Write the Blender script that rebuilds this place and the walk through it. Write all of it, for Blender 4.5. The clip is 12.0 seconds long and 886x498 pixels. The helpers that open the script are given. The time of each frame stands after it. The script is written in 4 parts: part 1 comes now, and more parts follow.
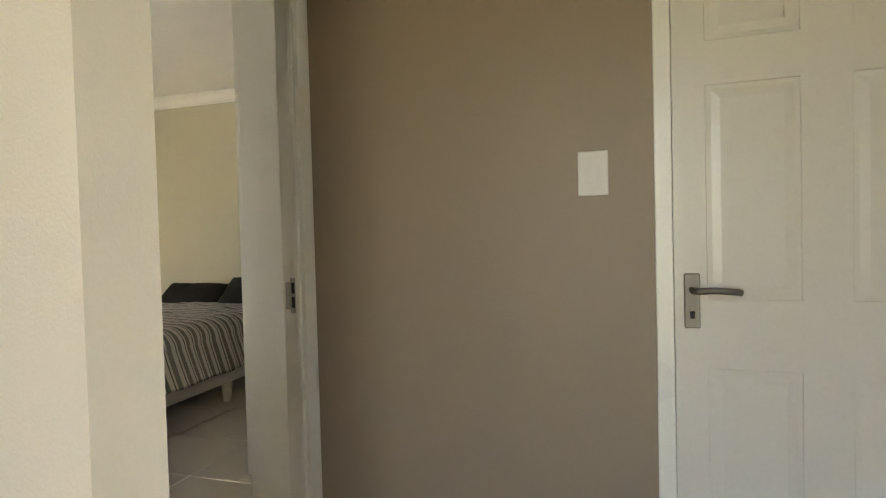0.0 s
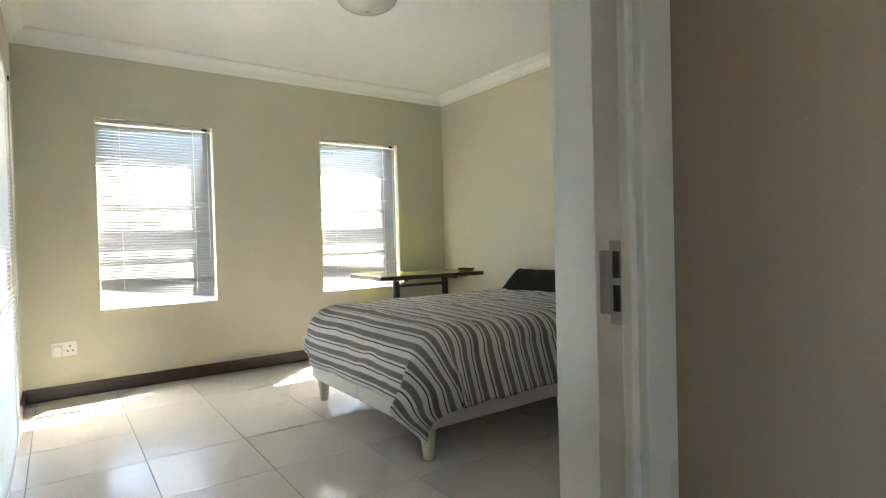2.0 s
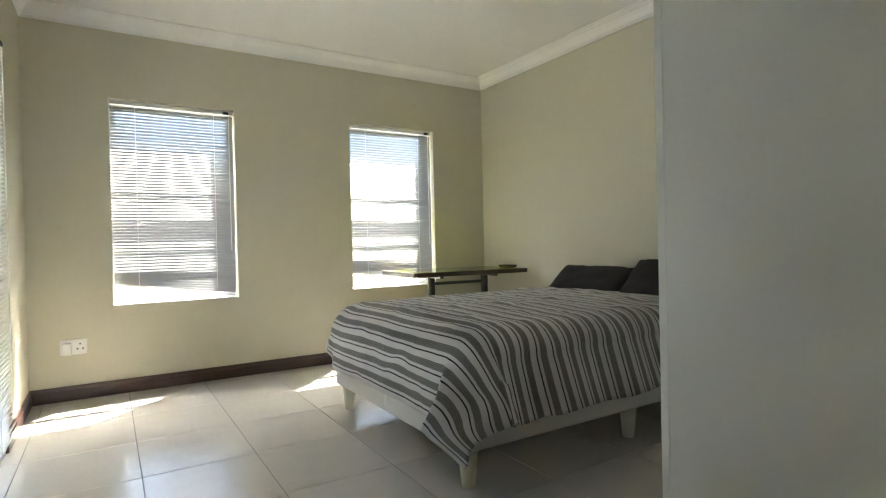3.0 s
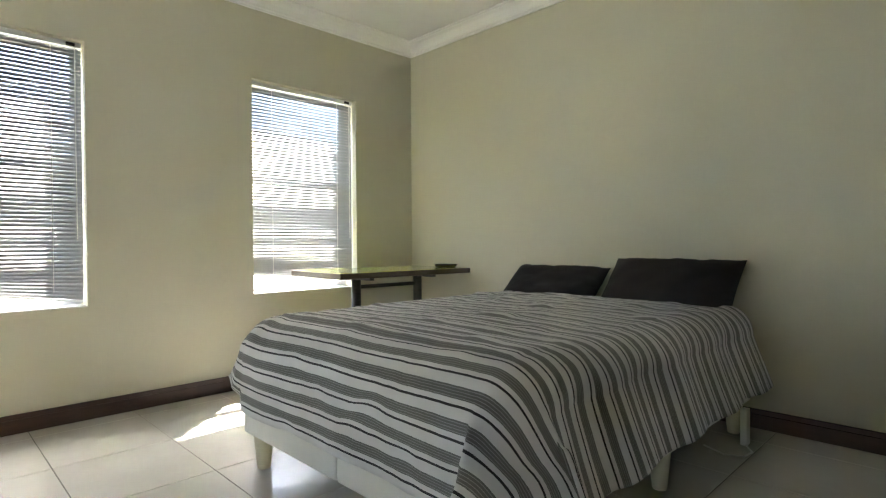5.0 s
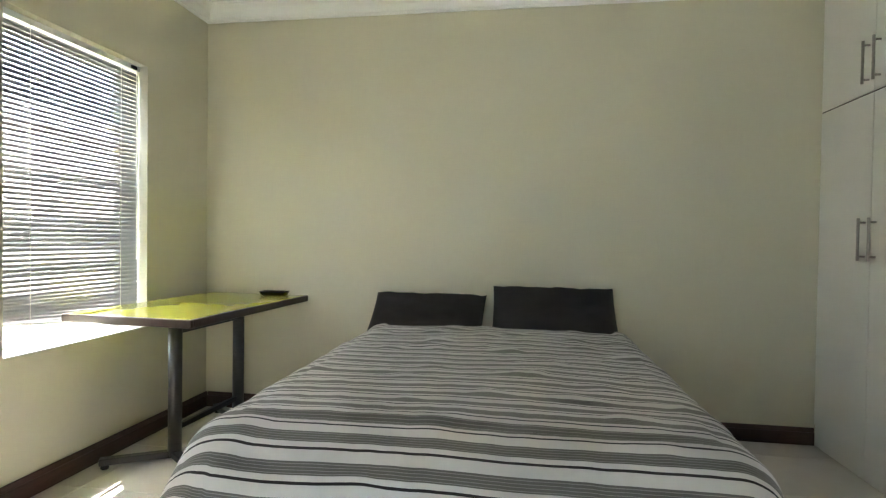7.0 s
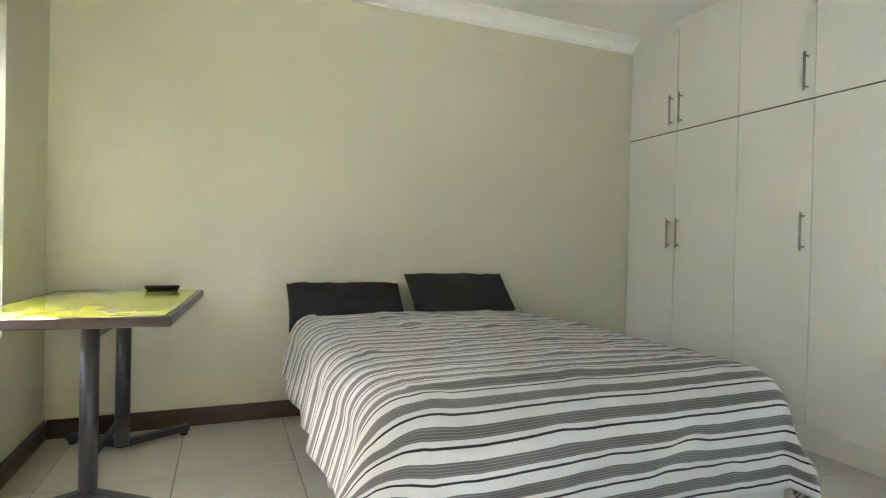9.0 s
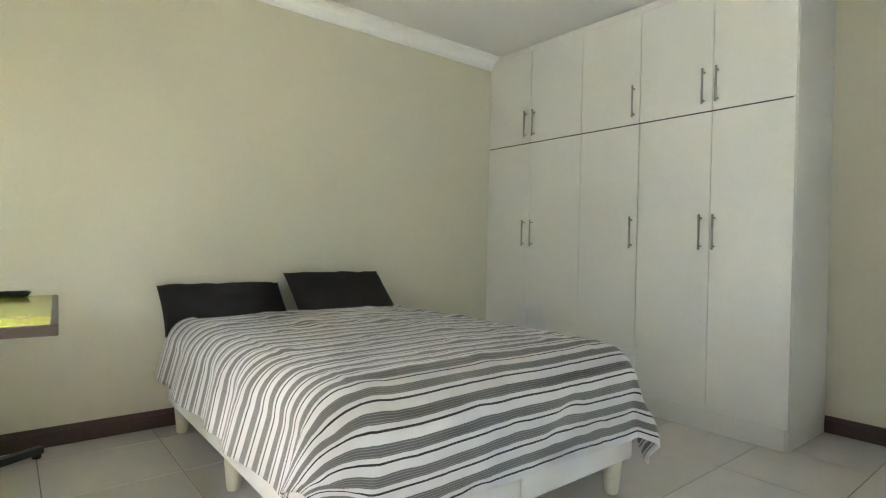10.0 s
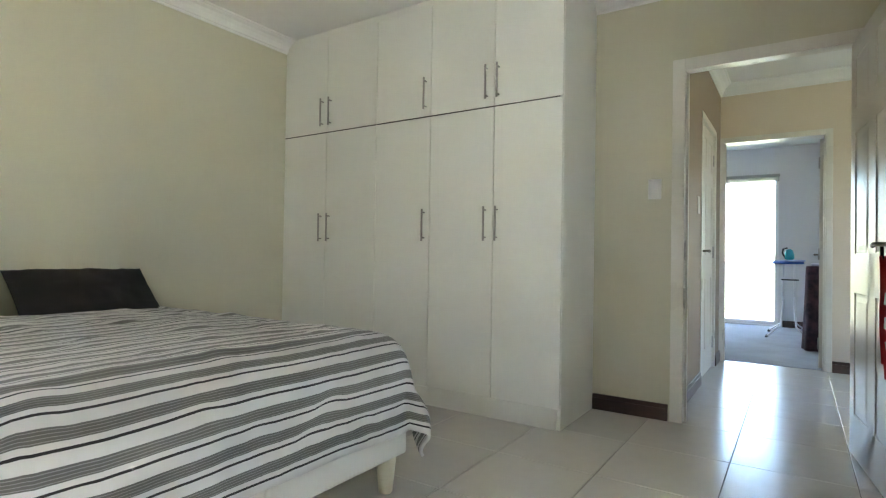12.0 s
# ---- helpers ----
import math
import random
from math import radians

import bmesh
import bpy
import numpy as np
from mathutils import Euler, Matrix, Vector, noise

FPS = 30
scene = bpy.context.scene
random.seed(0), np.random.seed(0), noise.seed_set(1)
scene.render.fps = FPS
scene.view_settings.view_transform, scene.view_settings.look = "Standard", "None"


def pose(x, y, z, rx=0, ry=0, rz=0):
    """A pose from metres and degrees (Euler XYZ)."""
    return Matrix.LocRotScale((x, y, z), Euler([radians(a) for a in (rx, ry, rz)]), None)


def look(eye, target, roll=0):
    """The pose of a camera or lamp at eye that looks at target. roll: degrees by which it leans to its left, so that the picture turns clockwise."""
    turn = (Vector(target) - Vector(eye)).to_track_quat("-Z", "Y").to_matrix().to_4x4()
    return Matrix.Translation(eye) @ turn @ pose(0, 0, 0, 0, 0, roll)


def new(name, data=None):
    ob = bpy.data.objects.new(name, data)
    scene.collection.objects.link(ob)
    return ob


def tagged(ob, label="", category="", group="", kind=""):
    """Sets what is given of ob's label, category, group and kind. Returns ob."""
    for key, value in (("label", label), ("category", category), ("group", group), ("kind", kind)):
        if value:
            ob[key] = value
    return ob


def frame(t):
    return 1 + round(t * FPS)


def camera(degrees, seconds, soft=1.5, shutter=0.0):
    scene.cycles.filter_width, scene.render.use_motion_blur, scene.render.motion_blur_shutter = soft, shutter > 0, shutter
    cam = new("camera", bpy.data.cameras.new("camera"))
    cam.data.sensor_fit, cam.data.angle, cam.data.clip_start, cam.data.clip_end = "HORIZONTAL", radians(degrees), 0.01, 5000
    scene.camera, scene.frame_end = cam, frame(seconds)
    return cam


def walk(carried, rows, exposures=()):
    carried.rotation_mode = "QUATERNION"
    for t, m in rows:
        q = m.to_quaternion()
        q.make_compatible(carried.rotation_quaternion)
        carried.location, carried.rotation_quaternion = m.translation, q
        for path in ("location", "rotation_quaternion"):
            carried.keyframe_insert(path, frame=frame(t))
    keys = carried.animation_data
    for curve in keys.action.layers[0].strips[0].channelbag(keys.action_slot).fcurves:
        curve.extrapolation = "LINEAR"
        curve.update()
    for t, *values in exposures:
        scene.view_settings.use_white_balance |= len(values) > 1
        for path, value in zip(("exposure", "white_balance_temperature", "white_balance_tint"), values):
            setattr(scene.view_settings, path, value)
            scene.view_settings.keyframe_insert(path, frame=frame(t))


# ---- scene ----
cam = camera(78.8, 12.0, soft=1.2)
PATH = [
    (0, (0.998, -1.598, 1.17), (0.423, 0.317, 1.119), -1.5),
    (0.5, (0.909, -1.344, 1.091), (-0.028, 0.423, 1.045), -1.8),
    (1, (0.774, -1.08, 1.047), (-0.481, 0.476, 1.01), -1.8),
    (1.5, (0.642, -0.89, 1.04), (-0.821, 0.473, 1.007), -1.6),
    (2, (0.488, -0.689, 1.052), (-1.137, 0.476, 1.017), -1.5),
    (2.5, (0.298, -0.56, 1.01), (-1.391, 0.51, 0.984), -1.4),
    (2.7, (0.217, -0.521, 0.983), (-1.482, 0.534, 0.965), -1.3),
    (4.5, (-0.472, -0.267, 0.939), (-2.056, 0.953, 0.909), -0.7),
    (5, (-0.801, -0.298, 0.924), (-2.223, 1.109, 0.903), -0.4),
    (5.5, (-1.097, -0.306, 0.945), (-2.331, 1.268, 0.923), -0.2),
    (6, (-1.444, -0.406, 1.043), (-2.377, 1.363, 0.998), 0.5),
    (6.5, (-1.818, -0.475, 1.07), (-2.398, 1.438, 1.034), 0.7),
    (7, (-2.14, -0.539, 1.098), (-2.441, 1.438, 1.063), 0.8),
    (9, (-3.347, -0.545, 1.014), (-2.598, 1.31, 0.998), 1.3),
    (9.5, (-3.513, -0.562, 1.023), (-2.502, 1.164, 1.007), 1.3),
    (10, (-3.649, -0.556, 1.023), (-2.39, 0.997, 1.007), 1.2),
    (10.5, (-3.627, -0.567, 0.998), (-2.192, 0.826, 0.995), 1.2),
    (11, (-3.563, -0.589, 0.975), (-2.018, 0.681, 0.98), 1.1),
    (11.5, (-3.46, -0.612, 0.956), (-1.842, 0.563, 0.969), 0.9),
    (12, (-3.335, -0.615, 0.934), (-1.664, 0.484, 0.959), 0.9),
]
EXPOSURES = ((0.0, 4.40, 8000, 17.5), (0.5, 4.52, 7400, 16), (1.0, 4.66, 6950, 14), (2.0, 4.49, 6640, 11), (2.7, 4.22, 6600, 11), (4.5, 4.16, 6480, 10.5), (5.5, 4.48, 6460, 10.5), (7.0, 4.52, 6480, 10.5), (9.0, 4.86, 6420, 10.7), (12.0, 4.74, 6440, 11))
walk(cam, [(t, look(eye, target, roll)) for t, eye, target, roll in PATH], EXPOSURES)

# ---------------- light ----------------
SUN = Vector((0.44, -0.46, -1.0)).normalized()      # the way the sunlight travels
world = bpy.data.worlds.new("sky")
scene.world = world
world.use_nodes = True
wn = world.node_tree.nodes
sky = wn.new("ShaderNodeTexSky")
sky.sky_type = "NISHITA"
sky.sun_disc = False
sky.sun_elevation = math.asin(-SUN.z)
sky.sun_rotation = math.atan2(-SUN.x, -SUN.y) % (2 * math.pi)
world.node_tree.links.new(sky.outputs[0], wn["Background"].inputs[0])
wn["Background"].inputs[1].default_value = 0.15
sun_data = bpy.data.lights.new("sun", "SUN")
sun_data.energy, sun_data.angle, sun_data.color = 5.0, radians(0.53), (1.0, 0.95, 0.87)
sun = new("sun", sun_data)
sun.matrix_world = look((0, 0, 12), Vector((0, 0, 12)) + SUN)

# ---------------- materials ----------------


def material(name, base, rough=0.5, vary=0.08, grain=40.0, patch=3.0, bump=0.0, metal=0.0, rough_vary=0.1, per_object=0.0, spec=0.5, stretch=(1, 1, 1), second=None):
    """A procedural surface: base colour with broad patches and fine grain, uneven gloss and fine relief."""
    m = bpy.data.materials.new(name)
    m.use_nodes = True
    n, link = m.node_tree.nodes, m.node_tree.links.new
    b = n["Principled BSDF"]
    tc = n.new("ShaderNodeTexCoord")
    mp = n.new("ShaderNodeMapping")
    mp.inputs["Scale"].default_value = stretch
    link(tc.outputs["Object"], mp.inputs[0])
    fine = n.new("ShaderNodeTexNoise")
    fine.inputs["Scale"].default_value, fine.inputs["Detail"].default_value = grain, 5
    broad = n.new("ShaderNodeTexNoise")
    broad.inputs["Scale"].default_value, broad.inputs["Detail"].default_value = patch, 3
    link(mp.outputs[0], fine.inputs[0])
    link(mp.outputs[0], broad.inputs[0])
    both = n.new("ShaderNodeMath")
    both.operation = "MULTIPLY_ADD"
    both.inputs[1].default_value = 0.5
    link(fine.outputs[0], both.inputs[0])
    half = n.new("ShaderNodeMath")
    half.operation = "MULTIPLY"
    half.inputs[1].default_value = 0.5
    link(broad.outputs[0], half.inputs[0])
    link(half.outputs[0], both.inputs[2])
    ramp = n.new("ShaderNodeMapRange")
    ramp.inputs[1].default_value, ramp.inputs[2].default_value = 0.3, 0.7
    link(both.outputs[0], ramp.inputs[0])
    mix = n.new("ShaderNodeMix")
    mix.data_type = "RGBA"
    dark = second or [c * (1 - vary) for c in base]
    light = base if second else [min(1, c * (1 + vary)) for c in base]
    mix.inputs[6].default_value, mix.inputs[7].default_value = (*dark, 1), (*light, 1)
    link(ramp.outputs[0], mix.inputs[0])
    colour = mix.outputs[2]
    if per_object:
        info = n.new("ShaderNodeObjectInfo")
        span = n.new("ShaderNodeMapRange")
        span.inputs[3].default_value, span.inputs[4].default_value = 1 - per_object, 1 + per_object
        link(info.outputs["Random"], span.inputs[0])
        hsv = n.new("ShaderNodeHueSaturation")
        link(span.outputs[0], hsv.inputs["Value"])
        link(colour, hsv.inputs["Color"])
        colour = hsv.outputs[0]
    link(colour, b.inputs["Base Color"])
    rr = n.new("ShaderNodeMapRange")
    rr.inputs[3].default_value, rr.inputs[4].default_value = max(0.02, rough * (1 - rough_vary)), min(1, rough * (1 + rough_vary))
    link(broad.outputs[0], rr.inputs[0])
    link(rr.outputs[0], b.inputs["Roughness"])
    b.inputs["Metallic"].default_value = metal
    b.inputs["Specular IOR Level"].default_value = spec
    if bump:
        bp = n.new("ShaderNodeBump")
        bp.inputs["Strength"].default_value, bp.inputs["Distance"].default_value = 1.0, bump
        link(fine.outputs[0], bp.inputs["Height"])
        link(bp.outputs[0], b.inputs["Normal"])
    return m


def glass_material(name, colour=(0.95, 0.98, 0.97), rough=0.0):
    m = bpy.data.materials.new(name)
    m.use_nodes = True
    b = m.node_tree.nodes["Principled BSDF"]
    b.inputs["Base Color"].default_value = (*colour, 1)
    b.inputs["Roughness"].default_value = rough
    b.inputs["Transmission Weight"].default_value = 1.0
    b.inputs["IOR"].default_value = 1.45
    return m


def stripe_material():
    """Woven striped cotton: bands run across the cloth, laid out along its length."""
    m = bpy.data.materials.new("striped_cotton")
    m.use_nodes = True
    n, link = m.node_tree.nodes, m.node_tree.links.new
    b = n["Principled BSDF"]
    uv = n.new("ShaderNodeUVMap")
    uv.uv_map = "cloth"
    sep = n.new("ShaderNodeSeparateXYZ")
    link(uv.outputs[0], sep.inputs[0])
    div = n.new("ShaderNodeMath")
    div.operation = "DIVIDE"
    div.inputs[1].default_value = 0.079
    link(sep.outputs[1], div.inputs[0])
    fr = n.new("ShaderNodeMath")
    fr.operation = "FRACT"
    link(div.outputs[0], fr.inputs[0])
    ramp = n.new("ShaderNodeValToRGB")
    ramp.color_ramp.interpolation = "CONSTANT"
    white, grey, mid, black = (0.57, 0.55, 0.53), (0.115, 0.108, 0.10), (0.25, 0.24, 0.23), (0.010, 0.008, 0.010)
    stops = [(0.0, black), (0.085, white), (0.44, grey), (0.50, mid), (0.52, grey), (0.59, mid), (0.61, grey), (0.68, mid), (0.70, grey), (0.77, mid), (0.79, grey), (0.83, white)]
    els = ramp.color_ramp.elements
    els[0].position, els[0].color = 0.0, (*black, 1)
    els[1].position, els[1].color = stops[1][0], (*white, 1)
    for p, c in stops[2:]:
        e = els.new(p)
        e.color = (*c, 1)
    link(fr.outputs[0], ramp.inputs[0])
    weave = n.new("ShaderNodeTexNoise")
    weave.inputs["Scale"].default_value, weave.inputs["Detail"].default_value = 900, 2
    link(uv.outputs[0], weave.inputs[0])
    worn = n.new("ShaderNodeTexNoise")
    worn.inputs["Scale"].default_value, worn.inputs["Detail"].default_value = 6, 4
    link(uv.outputs[0], worn.inputs[0])
    hsv = n.new("ShaderNodeHueSaturation")
    span = n.new("ShaderNodeMapRange")
    span.inputs[1].default_value, span.inputs[2].default_value = 0.3, 0.7
    span.inputs[3].default_value, span.inputs[4].default_value = 0.9, 1.08
    link(worn.outputs[0], span.inputs[0])
    link(span.outputs[0], hsv.inputs["Value"])
    link(ramp.outputs[0], hsv.inputs["Color"])
    link(hsv.outputs[0], b.inputs["Base Color"])
    b.inputs["Roughness"].default_value = 0.9
    b.inputs["Sheen Weight"].default_value = 0.15
    bp = n.new("ShaderNodeBump")
    bp.inputs["Strength"].default_value, bp.inputs["Distance"].default_value = 0.6, 0.0006
    link(weave.outputs[0], bp.inputs["Height"])
    link(bp.outputs[0], b.inputs["Normal"])
    return m


M_WALL = material("olive_cream_wall_paint", (0.60, 0.565, 0.43), 0.55, 0.025, 220, 1.2, 0.0006)
# Beige made paler so that the wall end by the door looks strongly lit.
M_HALL = material("warm_beige_hall_paint", (0.72, 0.62, 0.50), 0.5, 0.025, 220, 1.2, 0.0006)
# Hall paint darkened: the corridor's dim light is put into the colour.
M_HALL_DIM = material("dimmed_corridor_paint", (0.270, 0.201, 0.137), 0.5, 0.03, 220, 1.2, 0.0006)
M_FARWALL = material("cool_grey_wall_paint", (0.62, 0.62, 0.63), 0.6, 0.03, 220, 1.2, 0.0006)
M_CEIL = material("white_ceiling_paint", (0.82, 0.81, 0.78), 0.7, 0.02, 160, 1.0, 0.0005)
M_CORNICE = material("white_cornice_plaster", (0.84, 0.83, 0.80), 0.5, 0.02, 120, 2.0, 0.0003)
M_TRIM = material("cream_white_gloss_enamel", (0.74, 0.71, 0.64), 0.28, 0.03, 60, 2.0, 0.0002)
M_DOOR = material("white_moulded_door_enamel", (0.63, 0.585, 0.515), 0.3, 0.03, 90, 2.0, 0.0002)
M_BASE = material("dark_mahogany_skirting", (0.055, 0.026, 0.020), 0.32, 0.35, 30, 4, 0.0003, stretch=(1, 1, 9))
M_TILE = material("pale_glazed_floor_tile", (0.61, 0.58, 0.53), 0.22, 0.035, 14, 2.0, 0.0, rough_vary=0.35, per_object=0.02)
M_GROUT = material("dark_grey_grout", (0.17, 0.155, 0.14), 0.85, 0.15, 200, 8, 0.0006)
M_CARPET = material("blue_grey_carpet", (0.34, 0.35, 0.39), 0.95, 0.2, 350, 3, 0.003)
M_CUP = material("white_melamine_board", (0.81, 0.80, 0.74), 0.33, 0.012, 90, 1.0, 0.0001)
M_STEEL = material("brushed_steel", (0.42, 0.40, 0.375), 0.42, 0.1, 150, 10, 0.0001, metal=1.0, stretch=(1, 1, 0.1))
M_SATIN = material("satin_nickel_door_furniture", (0.20, 0.18, 0.155), 0.5, 0.1, 150, 10, 0.0001, metal=1.0, stretch=(1, 1, 0.1))
# Near-black that stands for the shade inside holes; nothing is cut out.
M_HOLE_SHADE = material("painted_hole_shade", (0.015, 0.014, 0.013), 0.7, 0.2)
M_PLASTIC = material("white_switch_plastic", (0.80, 0.79, 0.76), 0.3, 0.015)
# Darker, warmer than the other switch plastic; used in the corridor.
M_PLASTIC_BEIGE = material("beige_switch_plastic", (0.56, 0.50, 0.43), 0.35, 0.03)
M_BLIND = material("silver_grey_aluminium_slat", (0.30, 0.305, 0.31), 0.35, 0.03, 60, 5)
M_HEADRAIL = material("white_blind_rail", (0.74, 0.74, 0.72), 0.35, 0.03, 60, 5)
M_CORD = material("white_cord", (0.75, 0.74, 0.7), 0.8, 0.1, 300, 30)
M_WINFRAME = material("white_window_enamel", (0.72, 0.72, 0.72), 0.35, 0.04)
M_BARS = material("grey_steel_bars", (0.42, 0.42, 0.45), 0.4, 0.05)
M_GLASS = glass_material("window_glass")
M_SILL = material("white_glossy_sill", (0.80, 0.79, 0.76), 0.10, 0.03)
M_BEDBASE = material("off_white_bed_base_cloth", (0.70, 0.68, 0.63), 0.75, 0.04, 500, 3, 0.0008)
M_BEDLEG = material("cream_painted_wood", (0.66, 0.62, 0.48), 0.4, 0.05, 40, 6)
M_MATTRESS = material("white_mattress_ticking", (0.70, 0.69, 0.66), 0.9, 0.05, 400, 4, 0.001)
M_DUVET = stripe_material()
M_PILLOW = material("black_cotton_pillowcase", (0.014, 0.011, 0.012), 0.85, 0.3, 600, 5, 0.0008)
M_LAMINATE = material("yellow_green_glossy_laminate", (0.46, 0.46, 0.06), 0.13, 0.05, 25, 2, 0.0, rough_vary=0.3)
# Table edging; also colours the shadow gap of the wardrobe doors.
M_EDGE_GAP = material("dark_brown_edging_and_shadow_gap", (0.045, 0.030, 0.024), 0.35, 0.3, 40, 6, 0.0003, stretch=(1, 1, 6))
M_POST = material("charcoal_painted_steel_tube", (0.035, 0.034, 0.038), 0.33, 0.2, 60, 6)
M_BLACK = material("black_glazed_ceramic", (0.016, 0.016, 0.017), 0.25, 0.2)
M_OPAL = material("opal_lamp_glass", (0.62, 0.62, 0.56), 0.25, 0.03)
M_LAMPRIM = material("grey_lamp_rim", (0.45, 0.44, 0.40), 0.35, 0.05)
M_BOARDCLOTH = material("blue_ironing_cover", (0.03, 0.10, 0.40), 0.85, 0.3, 40, 20)
M_BOARDEDGE = material("pale_blue_piping", (0.35, 0.45, 0.70), 0.8, 0.1)
M_TUBE = material("white_coated_tube", (0.70, 0.70, 0.72), 0.3, 0.03)
M_TEAL = material("teal_translucent_plastic", (0.06, 0.42, 0.48), 0.25, 0.1)
M_FLORAL = material("dark_plum_floral_cloth", (0.022, 0.014, 0.022), 0.9, 0.5, 18, 9, 0.0006, second=(0.12, 0.055, 0.07))
M_LILAC = material("lilac_white_cloth", (0.62, 0.60, 0.72), 0.9, 0.08, 30, 8, 0.001)
M_RED = material("red_woven_strap", (0.50, 0.02, 0.03), 0.7, 0.15, 300, 10, 0.0004)
M_WHITEPRINT = material("white_print", (0.75, 0.72, 0.70), 0.7, 0.05)
M_RUBBER = material("black_rubber", (0.02, 0.02, 0.02), 0.7, 0.2)
M_GROUND = material("dry_lawn_and_paving", (0.23, 0.225, 0.15), 0.9, 0.2, 30, 0.35, 0.004, second=(0.14, 0.16, 0.07))
M_PATIO = material("pale_patio_concrete", (0.40, 0.38, 0.345), 0.85, 0.08, 60, 2, 0.001)

# ---------------- shape helpers ----------------


def box(bm, x0, x1, y0, y1, z0, z1, bevel=0.0, m=None):
    """A box between the given planes, its edges rounded by bevel."""
    g = bmesh.ops.create_cube(bm, size=1.0)
    vs = g["verts"]
    for v in vs:
        v.co = Vector((x0 + (v.co.x + 0.5) * (x1 - x0), y0 + (v.co.y + 0.5) * (y1 - y0), z0 + (v.co.z + 0.5) * (z1 - z0)))
    if m is not None:
        bmesh.ops.transform(bm, matrix=m, verts=vs)
    if bevel:
        es = list({e for v in vs for e in v.link_edges})
        bmesh.ops.bevel(bm, geom=es, offset=bevel, segments=2, profile=0.5, affect="EDGES")


def tube(bm, pts, r, sides=12, taper=None):
    """A round tube through the points, closed at its ends."""
    rings = []
    pts = [Vector(p) for p in pts]
    side = None
    for i, p in enumerate(pts):
        d = (pts[min(i + 1, len(pts) - 1)] - pts[max(i - 1, 0)]).normalized()
        if side is None:
            side = d.orthogonal().normalized()
        side = (side - d * side.dot(d)).normalized()
        up = d.cross(side)
        rad = taper[i] if taper else r
        rings.append([bm.verts.new(p + rad * (math.cos(2 * math.pi * k / sides) * side + math.sin(2 * math.pi * k / sides) * up)) for k in range(sides)])
    for a, b in zip(rings, rings[1:]):
        for k in range(sides):
            bm.faces.new((a[k], a[(k + 1) % sides], b[(k + 1) % sides], b[k]))
    bm.faces.new(rings[0][::-1])
    bm.faces.new(rings[-1])


def turned(bm, profile, sides=32, centre=(0, 0, 0)):
    """A turned body: profile of (radius, z) from one end to the other."""
    rings = []
    c = Vector(centre)
    for r, z in profile:
        rings.append([bm.verts.new(c + Vector((max(r, 1e-4) * math.cos(2 * math.pi * k / sides), max(r, 1e-4) * math.sin(2 * math.pi * k / sides), z))) for k in range(sides)])
    for a, b in zip(rings, rings[1:]):
        for k in range(sides):
            bm.faces.new((a[k], a[(k + 1) % sides], b[(k + 1) % sides], b[k]))
    bm.faces.new(rings[0][::-1])
    bm.faces.new(rings[-1])


def mesh_of(name, bm, mat, smooth=False):
    bmesh.ops.recalc_face_normals(bm, faces=bm.faces[:])
    me = bpy.data.meshes.new(name)
    bm.to_mesh(me)
    bm.free()
    me.materials.append(mat)
    if smooth:
        for p in me.polygons:
            p.use_smooth = True
    return me


def thing(name, label, category, at=(0, 0, 0), turn=0.0, group="", kind=""):
    """An Empty at the base of a thing, to hold its parts."""
    ob = new(name)
    ob.empty_display_size = 0.1
    ob.matrix_basis = pose(*at, 0, 0, turn)
    return tagged(ob, label, category, group, kind)


def part(name, bm, mat, parent, label="", smooth=False):
    ob = new(name, mesh_of(name, bm, mat, smooth))
    ob.parent = parent
    return tagged(ob, label)


def solid(name, bm, mat, label, category, kind="", smooth=False):
    ob = new(name, mesh_of(name, bm, mat, smooth))
    return tagged(ob, label, category, kind=kind)


def boxes(*rows, bevel=0.0):
    bm = bmesh.new()
    for r in rows:
        box(bm, *r, bevel=bevel)
    return bm


# ---------------- the plan ----------------
XW, XE, YS, YN = -4.172, 0.0, -0.905, 2.675           # bedroom faces
H = 2.556                                            # ceiling
T = 0.068                                           # inner wall thickness
OUT = 0.20                                          # outer wall thickness
XC = XE + T                                         # corridor face of the door wall
YC = -0.005                                           # corridor's north face
XF = 2.29                                           # corridor's far wall
XG, XH = XF + 0.12, 5.65                            # far room
TOP = 2.72
W1, W2 = (-0.436, 0.374), (1.298, 2.117)             # windows along y
WZ = (0.598, 2.008)
DOOR_Y = (-0.859, -0.071)                           # clear opening of the bedroom door
DOOR_H = 2.02
YO = -1.12                                          # outer face of the south wall
SLIDE_X = (-3.17, -1.42)
SLIDE_Z = (0.02, 1.93)
LOB = -2.6
CX = -0.562                                         # wardrobe fronts

CY = (0.446, 0.866, 1.316, 1.759, 2.226, 2.673)       # joints of the wardrobe doors

# ---------------- walls ----------------
FB = -0.12


def wall_with_holes(axis, c0, c1, a0, a1, holes, z0=FB, z1=TOP):
    """Pieces of a wall between c0 and c1 across, a0 to a1 along, with (a, b, low, high) holes through it."""
    bm = bmesh.new()

    def piece(p, q, lo, hi):
        if q - p < 1e-4 or hi - lo < 1e-4:
            return
        if axis == "x":
            box(bm, c0, c1, p, q, lo, hi)
        else:
            box(bm, p, q, c0, c1, lo, hi)
    at = a0
    for a, b, lo, hi in sorted(holes):
        piece(at, a, z0, z1)
        piece(a, b, z0, lo)
        piece(a, b, hi, z1)
        at = b
    piece(at, a1, z0, z1)
    bmesh.ops.remove_doubles(bm, verts=bm.verts[:], dist=1e-5)
    return bm


